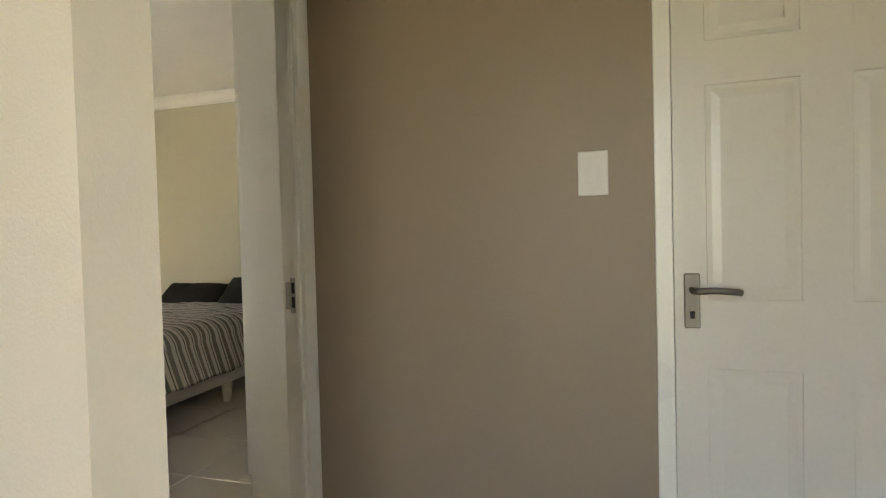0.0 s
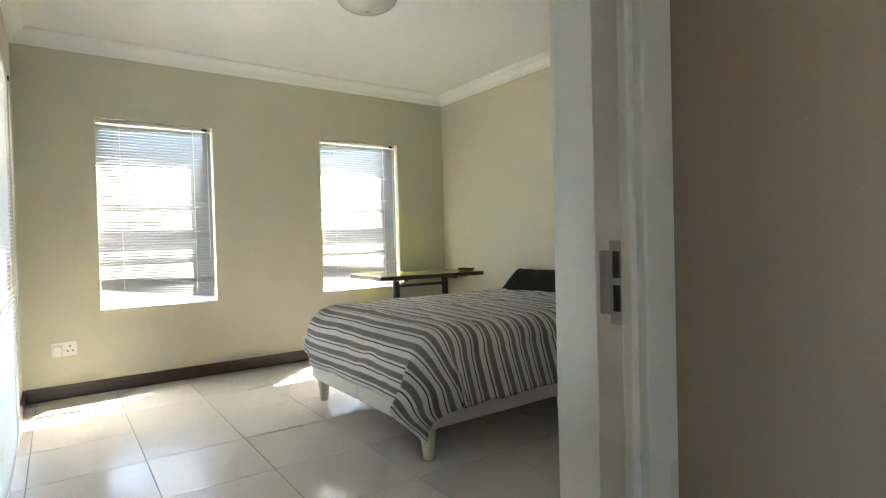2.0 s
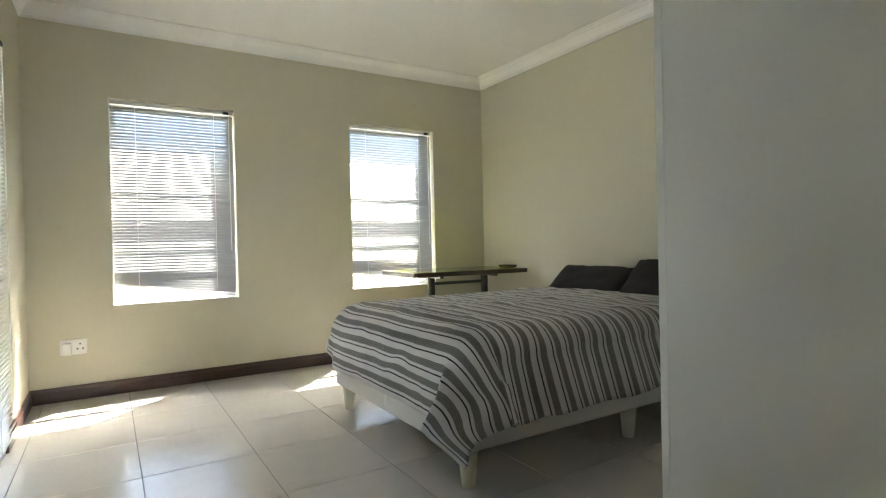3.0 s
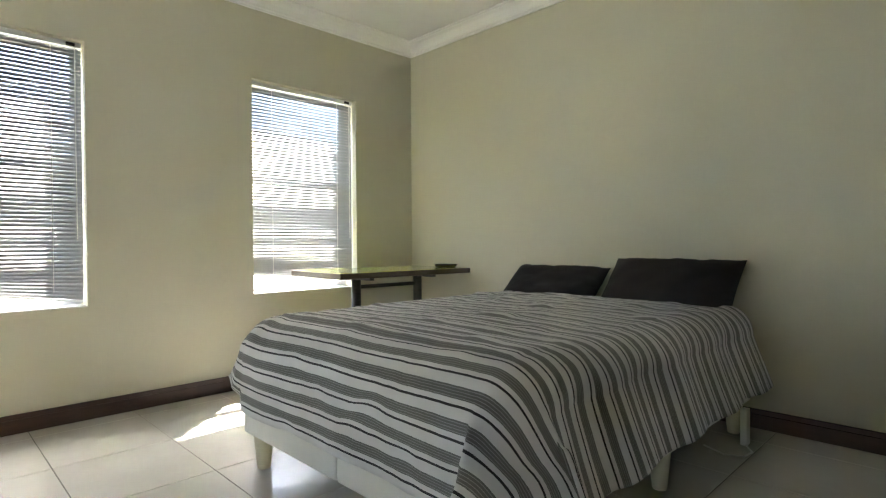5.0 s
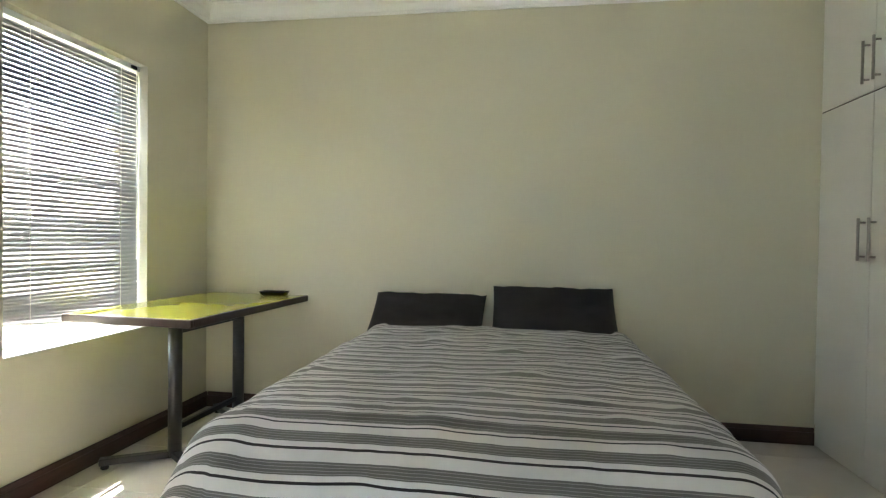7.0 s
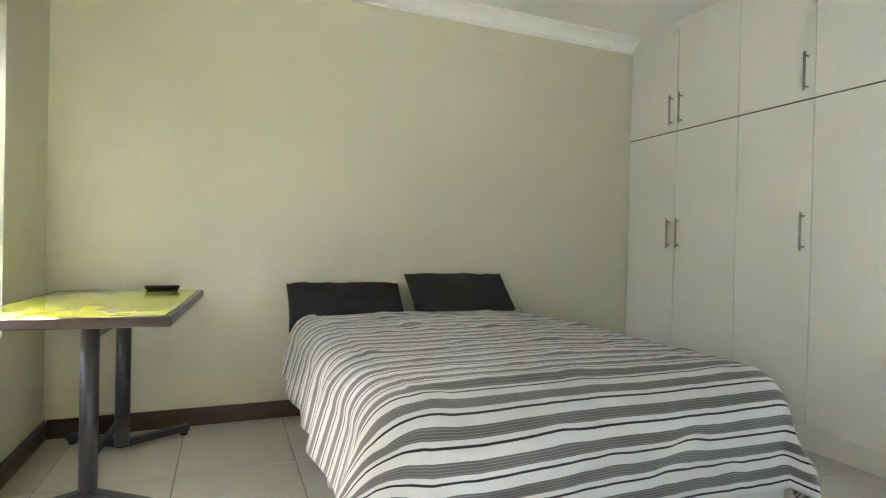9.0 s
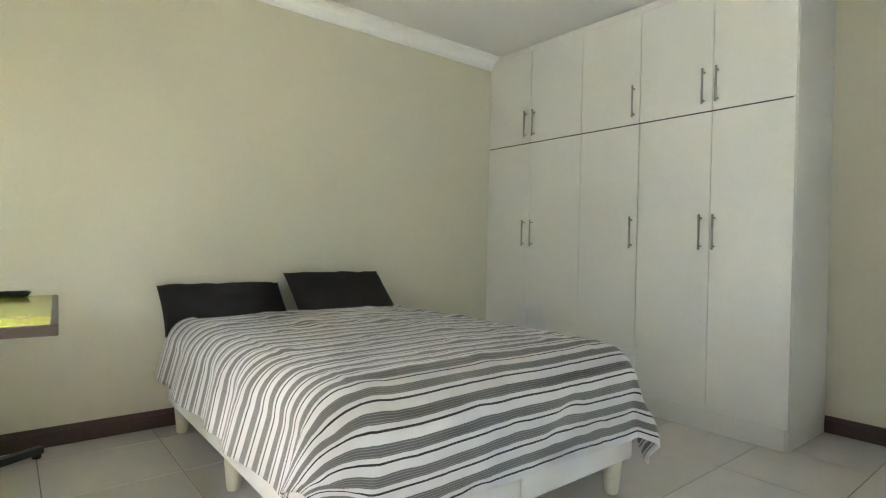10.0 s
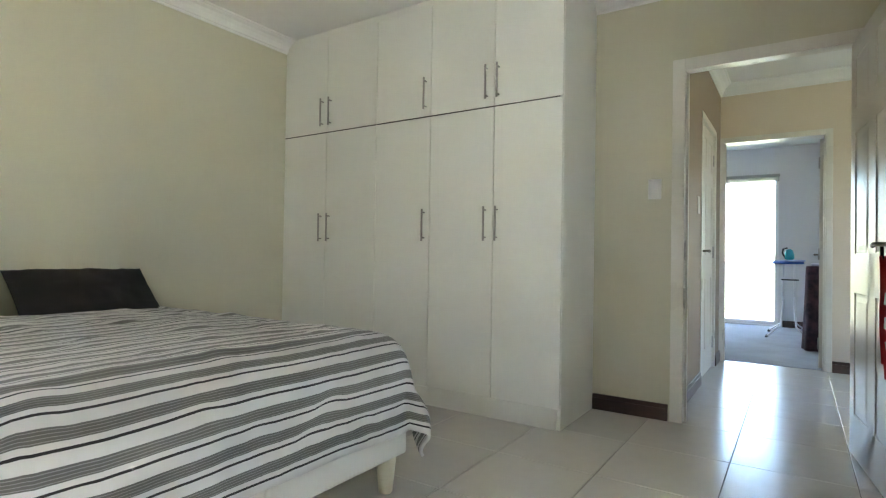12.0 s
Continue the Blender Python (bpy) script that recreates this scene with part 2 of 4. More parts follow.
solid("wall_west", wall_with_holes("x", XW - OUT, XW, YO, YN + OUT, [(*W1, *WZ), (*W2, *WZ)]), M_WALL, "matt olive-cream painted wall with two window openings", "wall", "structure")
solid("wall_north", wall_with_holes("y", YN, YN + OUT, XW, XC, []), M_WALL, "matt olive-cream painted wall behind the bed", "wall", "structure")
bm = wall_with_holes("y", YO, YS, XW, -1.30, [(*SLIDE_X, *SLIDE_Z)])
solid("wall_south", bm, M_WALL, "olive-cream painted wall with a glazed door opening", "wall", "structure")
solid("wall_recess", boxes((-1.30, XE, YO, YO + 0.085, FB, TOP)), M_WALL, "olive-cream painted wall behind the open bedroom door", "wall", "structure")
solid("wall_pier", boxes((-1.25, 0.53, YO - 0.093, YO - 0.0005, FB, TOP)), M_HALL, "warm beige painted wall end beside the bedroom door", "wall", "structure")
solid("wall_east", wall_with_holes("x", XE, XC, YO, YN, [(DOOR_Y[0] - 0.03, DOOR_Y[1] + 0.03, FB, DOOR_H + 0.03)]), M_WALL, "olive-cream painted wall with the bedroom doorway", "wall", "structure")
CD = (1.176, 1.915)
solid("wall_corridor", wall_with_holes("y", YC, YC + 0.12, XC, XF, [(CD[0] - 0.03, CD[1] + 0.03, FB, DOOR_H + 0.03)]), M_HALL_DIM, "corridor wall with a closed door, its paint darkened to stand for dim light", "wall", "structure")
FD = (-0.812, -0.036)
solid("wall_corridor_end", wall_with_holes("x", XF, XG, LOB, 1.6, [(FD[0] - 0.03, FD[1] + 0.03, FB, DOOR_H + 0.03)]), M_HALL, "cream painted corridor end wall with an open doorway", "wall", "structure")
# Unseen wall; its opening is added only to light the lobby and corridor.
solid("wall_lobby_south", wall_with_holes("y", LOB - 0.2, LOB, -1.25, XG, [(0.76, 1.34, 0.30, 2.10)]), M_HALL, "unseen cream lobby wall with an opening added to let light in", "wall", "structure")
# Unseen wall, added to close the lobby.
solid("wall_lobby_west", wall_with_holes("x", -1.25, -1.10, LOB, YO - 0.093, []), M_HALL, "unseen plain cream wall added to close the lobby", "wall", "structure")
solid("wall_store", wall_with_holes("y", 1.5, 1.6, XC, XF, []), M_HALL, "plain wall closing the space behind the corridor door", "wall", "structure")
# The balcony opening is widened out of view to brighten the far room.
GD = (-0.392, 1.55)
GZ = 2.15
solid("wall_far", wall_with_holes("x", XH, XH + OUT, -2.0, 1.6, [(*GD, 0.02, GZ)]), M_FARWALL, "cool grey painted wall with a glazed balcony door", "wall", "structure")
solid("wall_far_north", wall_with_holes("y", 1.6, 1.75, XF, XH + OUT, []), M_FARWALL, "plain grey wall of the far room", "wall", "structure")
solid("wall_far_south", wall_with_holes("y", -2.15, -2.0, XG, XH + OUT, []), M_FARWALL, "plain grey wall of the far room", "wall", "structure")

solid("ceiling", boxes((XW - OUT, XC, YO, YN + OUT, H, TOP + 0.05)), M_CEIL, "smooth white bedroom ceiling", "ceiling", "structure")
solid("ceiling_corridor", boxes((XC, XG, LOB - 0.2, 1.75, H, TOP + 0.05), (-1.25, XC, LOB - 0.2, YO, H, TOP + 0.05)), M_CEIL, "smooth white corridor ceiling", "ceiling", "structure")
solid("ceiling_far", boxes((XG, XH + OUT, -2.15, 1.75, H, TOP + 0.05)), M_CEIL, "smooth white ceiling of the far room", "ceiling", "structure")
solid("ground", boxes((-900, 900, -900, 900, -0.6, -0.16)), M_GROUND, "dry lawn and pale paving reaching the horizon", "ground", "structure")
solid("patio", boxes((-6.4, XW - OUT, -4.5, 4.5, -0.155, -0.10), (XW - OUT, -1.25, -4.5, YO, -0.155, -0.10), bevel=0.01), M_PATIO, "pale concrete patio along the house", "patio", "structure")


def cornice(x0, x1, y0, y1, label):
    """A coved cornice round a rectangular room."""
    prof = [(0.0, H - 0.098), (0.010, H - 0.098), (0.013, H - 0.086), (0.020, H - 0.082), (0.024, H - 0.068), (0.034, H - 0.046), (0.052, H - 0.028), (0.074, H - 0.018), (0.078, H - 0.012), (0.090, H - 0.010), (0.092, H)]
    bm = bmesh.new()
    loops = []
    for d, z in prof:
        d = max(d, 0.0005)
        loops.append([bm.verts.new(p) for p in ((x0 + d, y0 + d, z), (x1 - d, y0 + d, z), (x1 - d, y1 - d, z), (x0 + d, y1 - d, z))])
    for a, b in zip(loops, loops[1:]):
        for k in range(4):
            bm.faces.new((a[k], a[(k + 1) % 4], b[(k + 1) % 4], b[k]))
    solid("cornice", bm, M_CORNICE, label, "cornice", "structure")


cornice(XW, XE, YS, YN, "white coved plaster cornice round the bedroom")
cornice(XC, XF, LOB, YC, "white coved plaster cornice round the corridor")


def skirting(x0, x1, y0, y1, z=0.096):
    """A skirting board with a rounded top edge."""
    bm = boxes((x0, x1, y0, y1, 0.0, z * 0.74), bevel=0.003)
    e = 0.005
    if x1 - x0 < y1 - y0:
        box(bm, x0 if x0 < -2 else x0 + e, x1 - e if x0 < -2 else x1, y0, y1, z * 0.70, z, 0.003)
    else:
        box(bm, x0, x1, y0 if y0 < -0.5 else y0 + e, y1 - e if y0 < -0.5 else y1, z * 0.70, z, 0.003)
    solid("baseboard", bm, M_BASE, "dark reddish-brown timber skirting board", "skirting", "structure")


B = 0.016
skirting(XW + B, CX, YN - B, YN - 0.0005)
skirting(XW + 0.0005, XW + B, YS + 0.0005, YN - 0.0005)
skirting(XW + B, SLIDE_X[0] - 0.05, YS + 0.0005, YS + B)
skirting(-1.29, XE - B, YO + 0.0855, YO + 0.085 + B)
skirting(XE - B, XE - 0.0005, 0.006, CY[0])
skirting(XC + 0.012, CD[0] - 0.065, YC - B, YC - 0.0005)
skirting(CD[1] + 0.05, XF - 0.012, YC - B, YC - 0.0005)
skirting(XF - B, XF - 0.0005, -1.6, FD[0] - 0.052)
skirting(XH - B, XH - 0.0005, -1.98, GD[0] - 0.05)
solid("floor_carpet", boxes((XF + 0.05, XH, -2.0, 1.6, -0.1, 0.004)), M_CARPET, "blue-grey looped carpet of the far room", "carpet", "structure")


# ---------------- doors ----------------
def door_frame(axis, c0, c1, a0, a1, label, name, stop_at, lip=0.068):
    """A pressed-steel door frame lining the opening a0..a1 in a wall c0..c1; stop_at: (from, to) of the stop across the wall."""
    root = thing(name, label, "door frame", kind="structure")
    proud, lin = 0.007, 0.03

    def put(nm, a_lo, a_hi, z_lo, z_hi, cc0, cc1, bev=0.003):
        bm = bmesh.new()
        if axis == "x":
            box(bm, cc0, cc1, a_lo, a_hi, z_lo, z_hi, bev)
        else:
            box(bm, a_lo, a_hi, cc0, cc1, z_lo, z_hi, bev)
        return bm
    for lo, hi, s in ((a0 - lin, a0, -1), (a1, a1 + lin, 1)):
        bm = put("jamb", lo, hi, 0, DOOR_H + lin, c0 - proud + 0.001, c1 + proud - 0.001)
        e0, e1 = (hi - lip, hi) if s < 0 else (lo, lo + lip)
        for cc in ((c0 - proud, c0 - 0.0005), (c1 + 0.0005, c1 + proud)):
            t = put("lip", e0, e1, 0, DOOR_H + lip, *cc)
            me = bpy.data.meshes.new("t")
            t.to_mesh(me)
            t.free()
            bm.from_mesh(me)
        s0, s1 = (hi - 0.001, hi + 0.014) if s < 0 else (lo - 0.014, lo + 0.001)
        t = put("stop", s0, s1, 0, DOOR_H, *stop_at)
        me = bpy.data.meshes.new("t")
        t.to_mesh(me)
        t.free()
        bm.from_mesh(me)
        part("jamb", bm, M_TRIM, root)
    bm = put("head", a0, a1, DOOR_H, DOOR_H + lin, c0 - proud + 0.001, c1 + proud - 0.001)
    for cc in ((c0 - proud, c0 - 0.0005), (c1 + 0.0005, c1 + proud)):
        t = put("lip", a0 + 0.0005, a1 - 0.0005, DOOR_H, DOOR_H + lip, *cc)
        me = bpy.data.meshes.new("t")
        t.to_mesh(me)
        t.free()
        bm.from_mesh(me)
    part("head", bm, M_TRIM, root)
    return root


def lever(parent, side, x, z, point):
    """A lever handle on a long plate, on the face y = side * 0.02 of a leaf; point: way in which the lever points along x."""
    y0 = side * 0.0205
    bm = bmesh.new()
    box(bm, x - 0.020, x + 0.020, min(y0, y0 + side * 0.008), max(y0, y0 + side * 0.008), z - 0.105, z + 0.045, 0.003)
    plate = part("backplate", bm, M_SATIN, parent, "satin nickel backplate")
    bm = bmesh.new()
    tube(bm, [(x, y0 + side * 0.006, z), (x, y0 + side * 0.045, z), (x + point * 0.012, y0 + side * 0.053, z + 0.001), (x + point * 0.05, y0 + side * 0.054, z + 0.003), (x + point * 0.102, y0 + side * 0.050, z - 0.001), (x + point * 0.112, y0 + side * 0.046, z - 0.003)], 0.009)
    part("lever", bm, M_SATIN, parent, "satin nickel lever handle", True)
    # The keyhole's shade is a small black block on the plate.
    bm = bmesh.new()
    box(bm, x - 0.006, x + 0.006, min(y0 + side * 0.0075, y0 + side * 0.0095), max(y0 + side * 0.0075, y0 + side * 0.0095), z - 0.078, z - 0.058, 0.0008)
    part("keyhole", bm, M_HOLE_SHADE, plate, "black block standing for the shade in the keyhole")


def panel_door(name, label, width, at, turn, handle_at, flip=1):
    """A moulded six-panel door: x from the hinge, y through its thickness."""
    root = thing(name, label, "door", at, turn)
    h = DOOR_H - 0.012
    bm = boxes((0.0, width, -0.0155, 0.0155, 0.008, h), bevel=0.001)
    cols = ((0.0, 0.085), (width / 2 - 0.058, width / 2 + 0.058), (width - 0.085, width))
    rows = ((0.008, 0.210), (0.785, 0.975), (1.555, 1.675), (1.915, h))
    for sgn in (-1, 1):
        ya, yb = sorted((sgn * 0.0150, sgn * 0.0200))
        for a, b in cols:
            box(bm, a, b, ya, yb, 0.008, h, 0.0022)
        for lo, hi in rows:
            box(bm, cols[0][1] - 0.004, cols[2][0] + 0.004, ya, yb - 0.00003, lo, hi, 0.0022)
    part("leaf", bm, M_DOOR, root)
    for i in range(2):
        a, b = cols[i][1], cols[i + 1][0]
        for (_, lo), (hi, _) in zip(rows, rows[1:]):
            bm = bmesh.new()
            for sgn in (-1, 1):
                y0, y1 = sgn * 0.0152, sgn * 0.0192
                o = [bm.verts.new((x, y0, z)) for x, z in ((a + 0.012, lo + 0.012), (b - 0.012, lo + 0.012), (b - 0.012, hi - 0.012), (a + 0.012, hi - 0.012))]
                q = [bm.verts.new((x, y1, z)) for x, z in ((a + 0.036, lo + 0.036), (b - 0.036, lo + 0.036), (b - 0.036, hi - 0.036), (a + 0.036, hi - 0.036))]
                for k in range(4):
                    bm.faces.new((o[k], o[(k + 1) % 4], q[(k + 1) % 4], q[k]))
                bm.faces.new(q)
            part("panel", bm, M_DOOR, root)
    x = width - 0.045 if handle_at == "free" else handle_at
    for sgn in (-1, 1):
        lever(root, sgn, x, 1.003, -1)
    for z in (0.22, 1.0, 1.80):
        bm = bmesh.new()
        tube(bm, [(-0.002, 0.022 * flip, z - 0.05), (-0.002, 0.022 * flip, z + 0.05)], 0.007)
        part("hinge", bm, M_STEEL, root, "steel butt hinge", True)
    return root


frame_bed = door_frame("x", XE, XC, *DOOR_Y, "cream-white pressed steel frame of the bedroom doorway", "door_frame_1", (XE + 0.046, XC - 0.006))
frame_corr = door_frame("y", YC, YC + 0.12, *CD, "cream-white steel frame round the closed corridor door", "door_frame_2", (YC + 0.056, YC + 0.105), 0.045)
frame_far = door_frame("x", XF, XG, *FD, "cream-white steel frame of the far room doorway", "door_frame_3", (XF + 0.012, XG - 0.055), 0.05)

# strike plate in the bedroom frame
strike = thing("strike_plate", "steel lock strike plate in the door frame, its two holes painted dark", "strike plate")
bm = bmesh.new()
box(bm, XE + 0.020, XE + 0.042, DOOR_Y[1] - 0.0025, DOOR_Y[1] + 0.001, 0.930, 1.045, 0.0008)
box(bm, XE + 0.004, XE + 0.022, DOOR_Y[1] - 0.004, DOOR_Y[1] + 0.0005, 0.943, 1.031, 0.0008)
part("plate", bm, M_STEEL, strike)
# Black blocks on the plate paint the shade of its two holes.
for lo, hi in ((0.948, 0.984), (0.994, 1.030)):
    part("lock_hole", boxes((XE + 0.0255, XE + 0.0365, DOOR_Y[1] - 0.0032, DOOR_Y[1] - 0.001, lo, hi), bevel=0.0005), M_HOLE_SHADE, strike, "black block standing for the shade in a lock hole")

door_bed = panel_door("door_1", "white moulded six-panel door standing open into the bedroom", 0.775, (XE - 0.004, DOOR_Y[0] + 0.006, 0.0), 187.0, "free")
door_corr = panel_door("door_2", "white moulded six-panel door, closed, with steel lever handle", CD[1] - CD[0] - 0.006, (CD[1] - 0.003, YC + 0.034, 0.0), 180.0, "free")
door_far = panel_door("door_3", "white moulded door of the far room standing open", 0.765, (XG + 0.005, FD[0] + 0.020, 0.0), -3.0, "free")

# ---------------- windows ----------------


def window(name, y0, y1):
    """A steel casement window in the west wall: frame, two opening lights, burglar bars."""
    root = thing(name, "white steel window with two opening lights and horizontal bars", "window", kind="structure")
    xo, xi = XW - OUT + 0.015, XW - OUT + 0.05
    z0, z1 = WZ
    f = 0.04
    part("window_frame", boxes((xo, xi, y0 + 0.0005, y0 + f, z0, z1), (xo, xi, y1 - f, y1 - 0.0005, z0, z1), (xo, xi, y0 + f, y1 - f, z0 + 0.0005, z0 + f), (xo, xi, y0 + f, y1 - f, z1 - f, z1 - 0.0005), (xo, xi, y0 + f, y1 - f, 1.325, 1.395)), M_BARS, root)
    for lo, hi in ((z0 + f, 1.325), (1.395, z1 - f)):
        p = part("pane", boxes((xo + 0.016, xo + 0.021, y0 + f, y1 - f, lo, hi)), M_GLASS, root, "clear window glass")
        p.visible_shadow = False
        bm = boxes((xi, xi + 0.012, y0 + 0.36, y0 + 0.40, lo + 0.01, lo + 0.06), bevel=0.002)
        tube(bm, [(xi + 0.012, y0 + 0.38, lo + 0.045), (xi + 0.035, y0 + 0.38, lo + 0.05), (xi + 0.04, y0 + 0.46, lo + 0.06)], 0.006)
        part("catch", bm, M_BARS, root, "grey window catch")
    for z in (0.82, 1.00, 1.17, 1.57):
        part("bar", boxes((xi - 0.012, xi + 0.002, y0 + f, y1 - f, z - 0.012, z + 0.012), bevel=0.002), M_BARS, root)
    part("window_sill", boxes((XW - OUT + 0.05, XW + 0.0, y0 + 0.0005, y1 - 0.0005, z0 - 0.002, z0 + 0.006), bevel=0.002), M_SILL, root)
    return root


window("window_1", *W1)
window("window_2", *W2)


def blind(name, label, axis, c, a0, a1, z0, z1, tilt, drop=0.0, mat=M_BLIND):
    """A venetian blind hanging at c across, from a0 to a1 along; tilt of its slats in degrees, drop: how far its end a0 hangs higher."""
    root = thing(name, label, "venetian blind", group="window blinds")
    if axis == "x":
        root.matrix_basis = pose(c, (a0 + a1) / 2, 0)
    else:
        root.matrix_basis = pose((a0 + a1) / 2, c, 0, 0, 0, 90)
    half = (a1 - a0) / 2 - 0.006
    part("headrail", boxes((-0.014, 0.014, -half, half, z1 - 0.03, z1 - 0.003), bevel=0.002), M_HEADRAIL, root)
    bm = bmesh.new()
    w = 0.0125
    prof = [(-w, -0.0015), (-w * 0.5, 0.0006), (0, 0.0013), (w * 0.5, 0.0006), (w, -0.0015)]
    cs, sn = math.cos(radians(tilt)), math.sin(radians(tilt))
    tops, lows = [], []
    for y in (-half, half):
        tops.append([bm.verts.new((px * cs - pz * sn, y, px * sn + pz * cs + 0.0004)) for px, pz in prof])
        lows.append([bm.verts.new((px * cs - pz * sn, y, px * sn + pz * cs - 0.0004)) for px, pz in prof])
    for k in range(4):
        bm.faces.new((tops[0][k], tops[0][k + 1], tops[1][k + 1], tops[1][k]))
        bm.faces.new((lows[0][k], lows[1][k], lows[1][k + 1], lows[0][k + 1]))
    for e in (0, 4):
        bm.faces.new((tops[0][e], tops[1][e], lows[1][e], lows[0][e]))
    me = mesh_of("slat", bm, mat)
    z = z1 - 0.05
    n = int((z - z0 - 0.02) / 0.0215)
    for i in range(n):
        s = new("slat", me)
        s.parent = root
        f = max(0.0, (i - n * 0.85) / (n * 0.15))
        s.matrix_basis = pose(0, 0, z + f * drop * 0.5, random.uniform(-0.06, 0.06) - math.degrees(math.atan(f * drop / (2 * half))), random.uniform(-0.5, 0.5), 0)
        z -= 0.0215
    bm = bmesh.new()
    box(bm, -0.012, 0.012, -half, half, z - 0.006, z + 0.006, 0.003)
    rail = part("bottom_rail", bm, M_HEADRAIL, root)
    rail.matrix_basis = pose(0, 0, drop * 0.5, 0, 0, 0) @ pose(0, 0, z, -math.degrees(math.atan(drop / (2 * half)))) @ pose(0, 0, -z)
    for y in (-half * 0.62, half * 0.66):
        bm = bmesh.new()
        for x in (-0.0135, 0.0135):
            tube(bm, [(x, y, z + drop * 0.5), (x, y, z1 - 0.03)], 0.0018, 5)
        part("ladder_cord", bm, M_CORD, root)
    bm = bmesh.new()
    tube(bm, [(0.018, half - 0.03, z1 - 0.03), (0.020, half - 0.032, z1 - 0.4), (0.019, half - 0.03, z0 + 0.35)], 0.003, 6)
    part("tilt_wand", bm, M_CORD, root)
    bm = boxes((0.013, 0.022, half - 0.07, half - 0.03, z1 - 0.028, z1 - 0.010), bevel=0.002)
    part("cord_lock", bm, M_RUBBER, root, "small dark cord lock")
    return root


blind("window_blind", "silver-grey aluminium venetian blind, lowered with slats half open", "x", XW - 0.055, *W1, WZ[0] + 0.005, WZ[1], -62, 0.115)
blind("window_blind", "silver-grey aluminium venetian blind, lowered with slats half open", "x", XW - 0.055, *W2, WZ[0] + 0.02, WZ[1], -62, 0.085)
blind("door_blind", "tall cream-white venetian blind hanging over the glazed door", "y", YS + 0.02, SLIDE_X[0] - 0.04, SLIDE_X[1] + 0.04, 0.05, SLIDE_Z[1] + 0.05, 39, 0.0, M_HEADRAIL)

slide = thing("window_3", "white aluminium glazed door behind a tall blind", "glazed door", kind="structure")
sx0, sx1 = SLIDE_X
part("window_frame", boxes((sx0 + 0.001, sx0 + 0.05, YO + 0.02, YO + 0.10, 0.02, SLIDE_Z[1]), (sx1 - 0.05, sx1 - 0.001, YO + 0.02, YO + 0.10, 0.02, SLIDE_Z[1]), (sx0 + 0.05, sx1 - 0.05, YO + 0.02, YO + 0.10, SLIDE_Z[1] - 0.05, SLIDE_Z[1] - 0.001), (sx0 + 0.05, sx1 - 0.05, YO + 0.02, YO + 0.10, 0.021, 0.07), ((sx0 + sx1) / 2 - 0.03, (sx0 + sx1) / 2 + 0.03, YO + 0.02, YO + 0.10, 0.07, SLIDE_Z[1] - 0.05)), M_WINFRAME, slide)
for a, b in ((sx0 + 0.05, (sx0 + sx1) / 2 - 0.03), ((sx0 + sx1) / 2 + 0.03, sx1 - 0.05)):
    p = part("pane", boxes((a, b, YO + 0.070, YO + 0.076, 0.07, SLIDE_Z[1] - 0.05)), M_GLASS, slide, "clear glass pane")
    p.visible_shadow = False

balcony = thing("window_4", "white glazed balcony door with a raised blind", "glazed door", kind="structure")
part("window_frame", boxes((XH + 0.06, XH + 0.11, GD[0] + 0.001, GD[0] + 0.05, 0.02, GZ), (XH + 0.06, XH + 0.11, GD[1] - 0.05, GD[1] - 0.001, 0.02, GZ), (XH + 0.06, XH + 0.11, GD[0] + 0.05, GD[1] - 0.05, GZ - 0.05, GZ - 0.001), (XH + 0.06, XH + 0.11, GD[0] + 0.05, GD[1] - 0.05, 0.021, 0.07)), M_WINFRAME, balcony)
p = part("pane", boxes((XH + 0.082, XH + 0.088, GD[0] + 0.05, GD[1] - 0.05, 0.07, GZ - 0.05)), M_GLASS, balcony, "clear glass pane")
p.visible_shadow = False
bm = boxes((XH - 0.03, XH + 0.01, GD[0] - 0.01, GD[1], GZ - 0.02, GZ + 0.02), bevel=0.003)
for k in range(9):
    box(bm, XH - 0.026, XH + 0.0, GD[0], GD[1], GZ - 0.085 + k * 0.0075, GZ - 0.081 + k * 0.0075, 0.001)
part("raised_blind", bm, M_BLIND, balcony, "white venetian blind drawn up")
rail = thing("balcony_rail", "thin pale metal rail outside the balcony door", "railing")
bm = bmesh.new()
tube(bm, [(XH + 1.3, -2.2, 0.92), (XH + 1.3, 2.2, 0.92)], 0.022)
part("handrail", bm, M_TUBE, rail, smooth=True)
for y in (-2.0, -0.8, 0.46, 1.7):
    bm = bmesh.new()
    tube(bm, [(XH + 1.3, y, -0.10), (XH + 1.3, y, 0.92)], 0.018)
    part("post", bm, M_TUBE, rail, smooth=True)
solid("balcony_slab", boxes((XH + OUT, XH + 1.5, -2.4, 2.4, -0.16, -0.02), bevel=0.01), M_PATIO, "pale concrete balcony slab", "balcony", "structure")


# ---------------- wardrobe ----------------


def bar_handle(parent, x, y, z):
    """A slim upright bar handle on two feet, 0.2 m long."""
    bm = bmesh.new()
    tube(bm, [(x - 0.030, y, z - 0.100), (x - 0.030, y, z + 0.100)], 0.0062, 10)
    for dz in (-0.080, 0.080):
        tube(bm, [(x, y, z + dz), (x - 0.030, y, z + dz)], 0.0048, 8)
    part("handle", bm, M_STEEL, parent, "brushed steel bar handle", True)


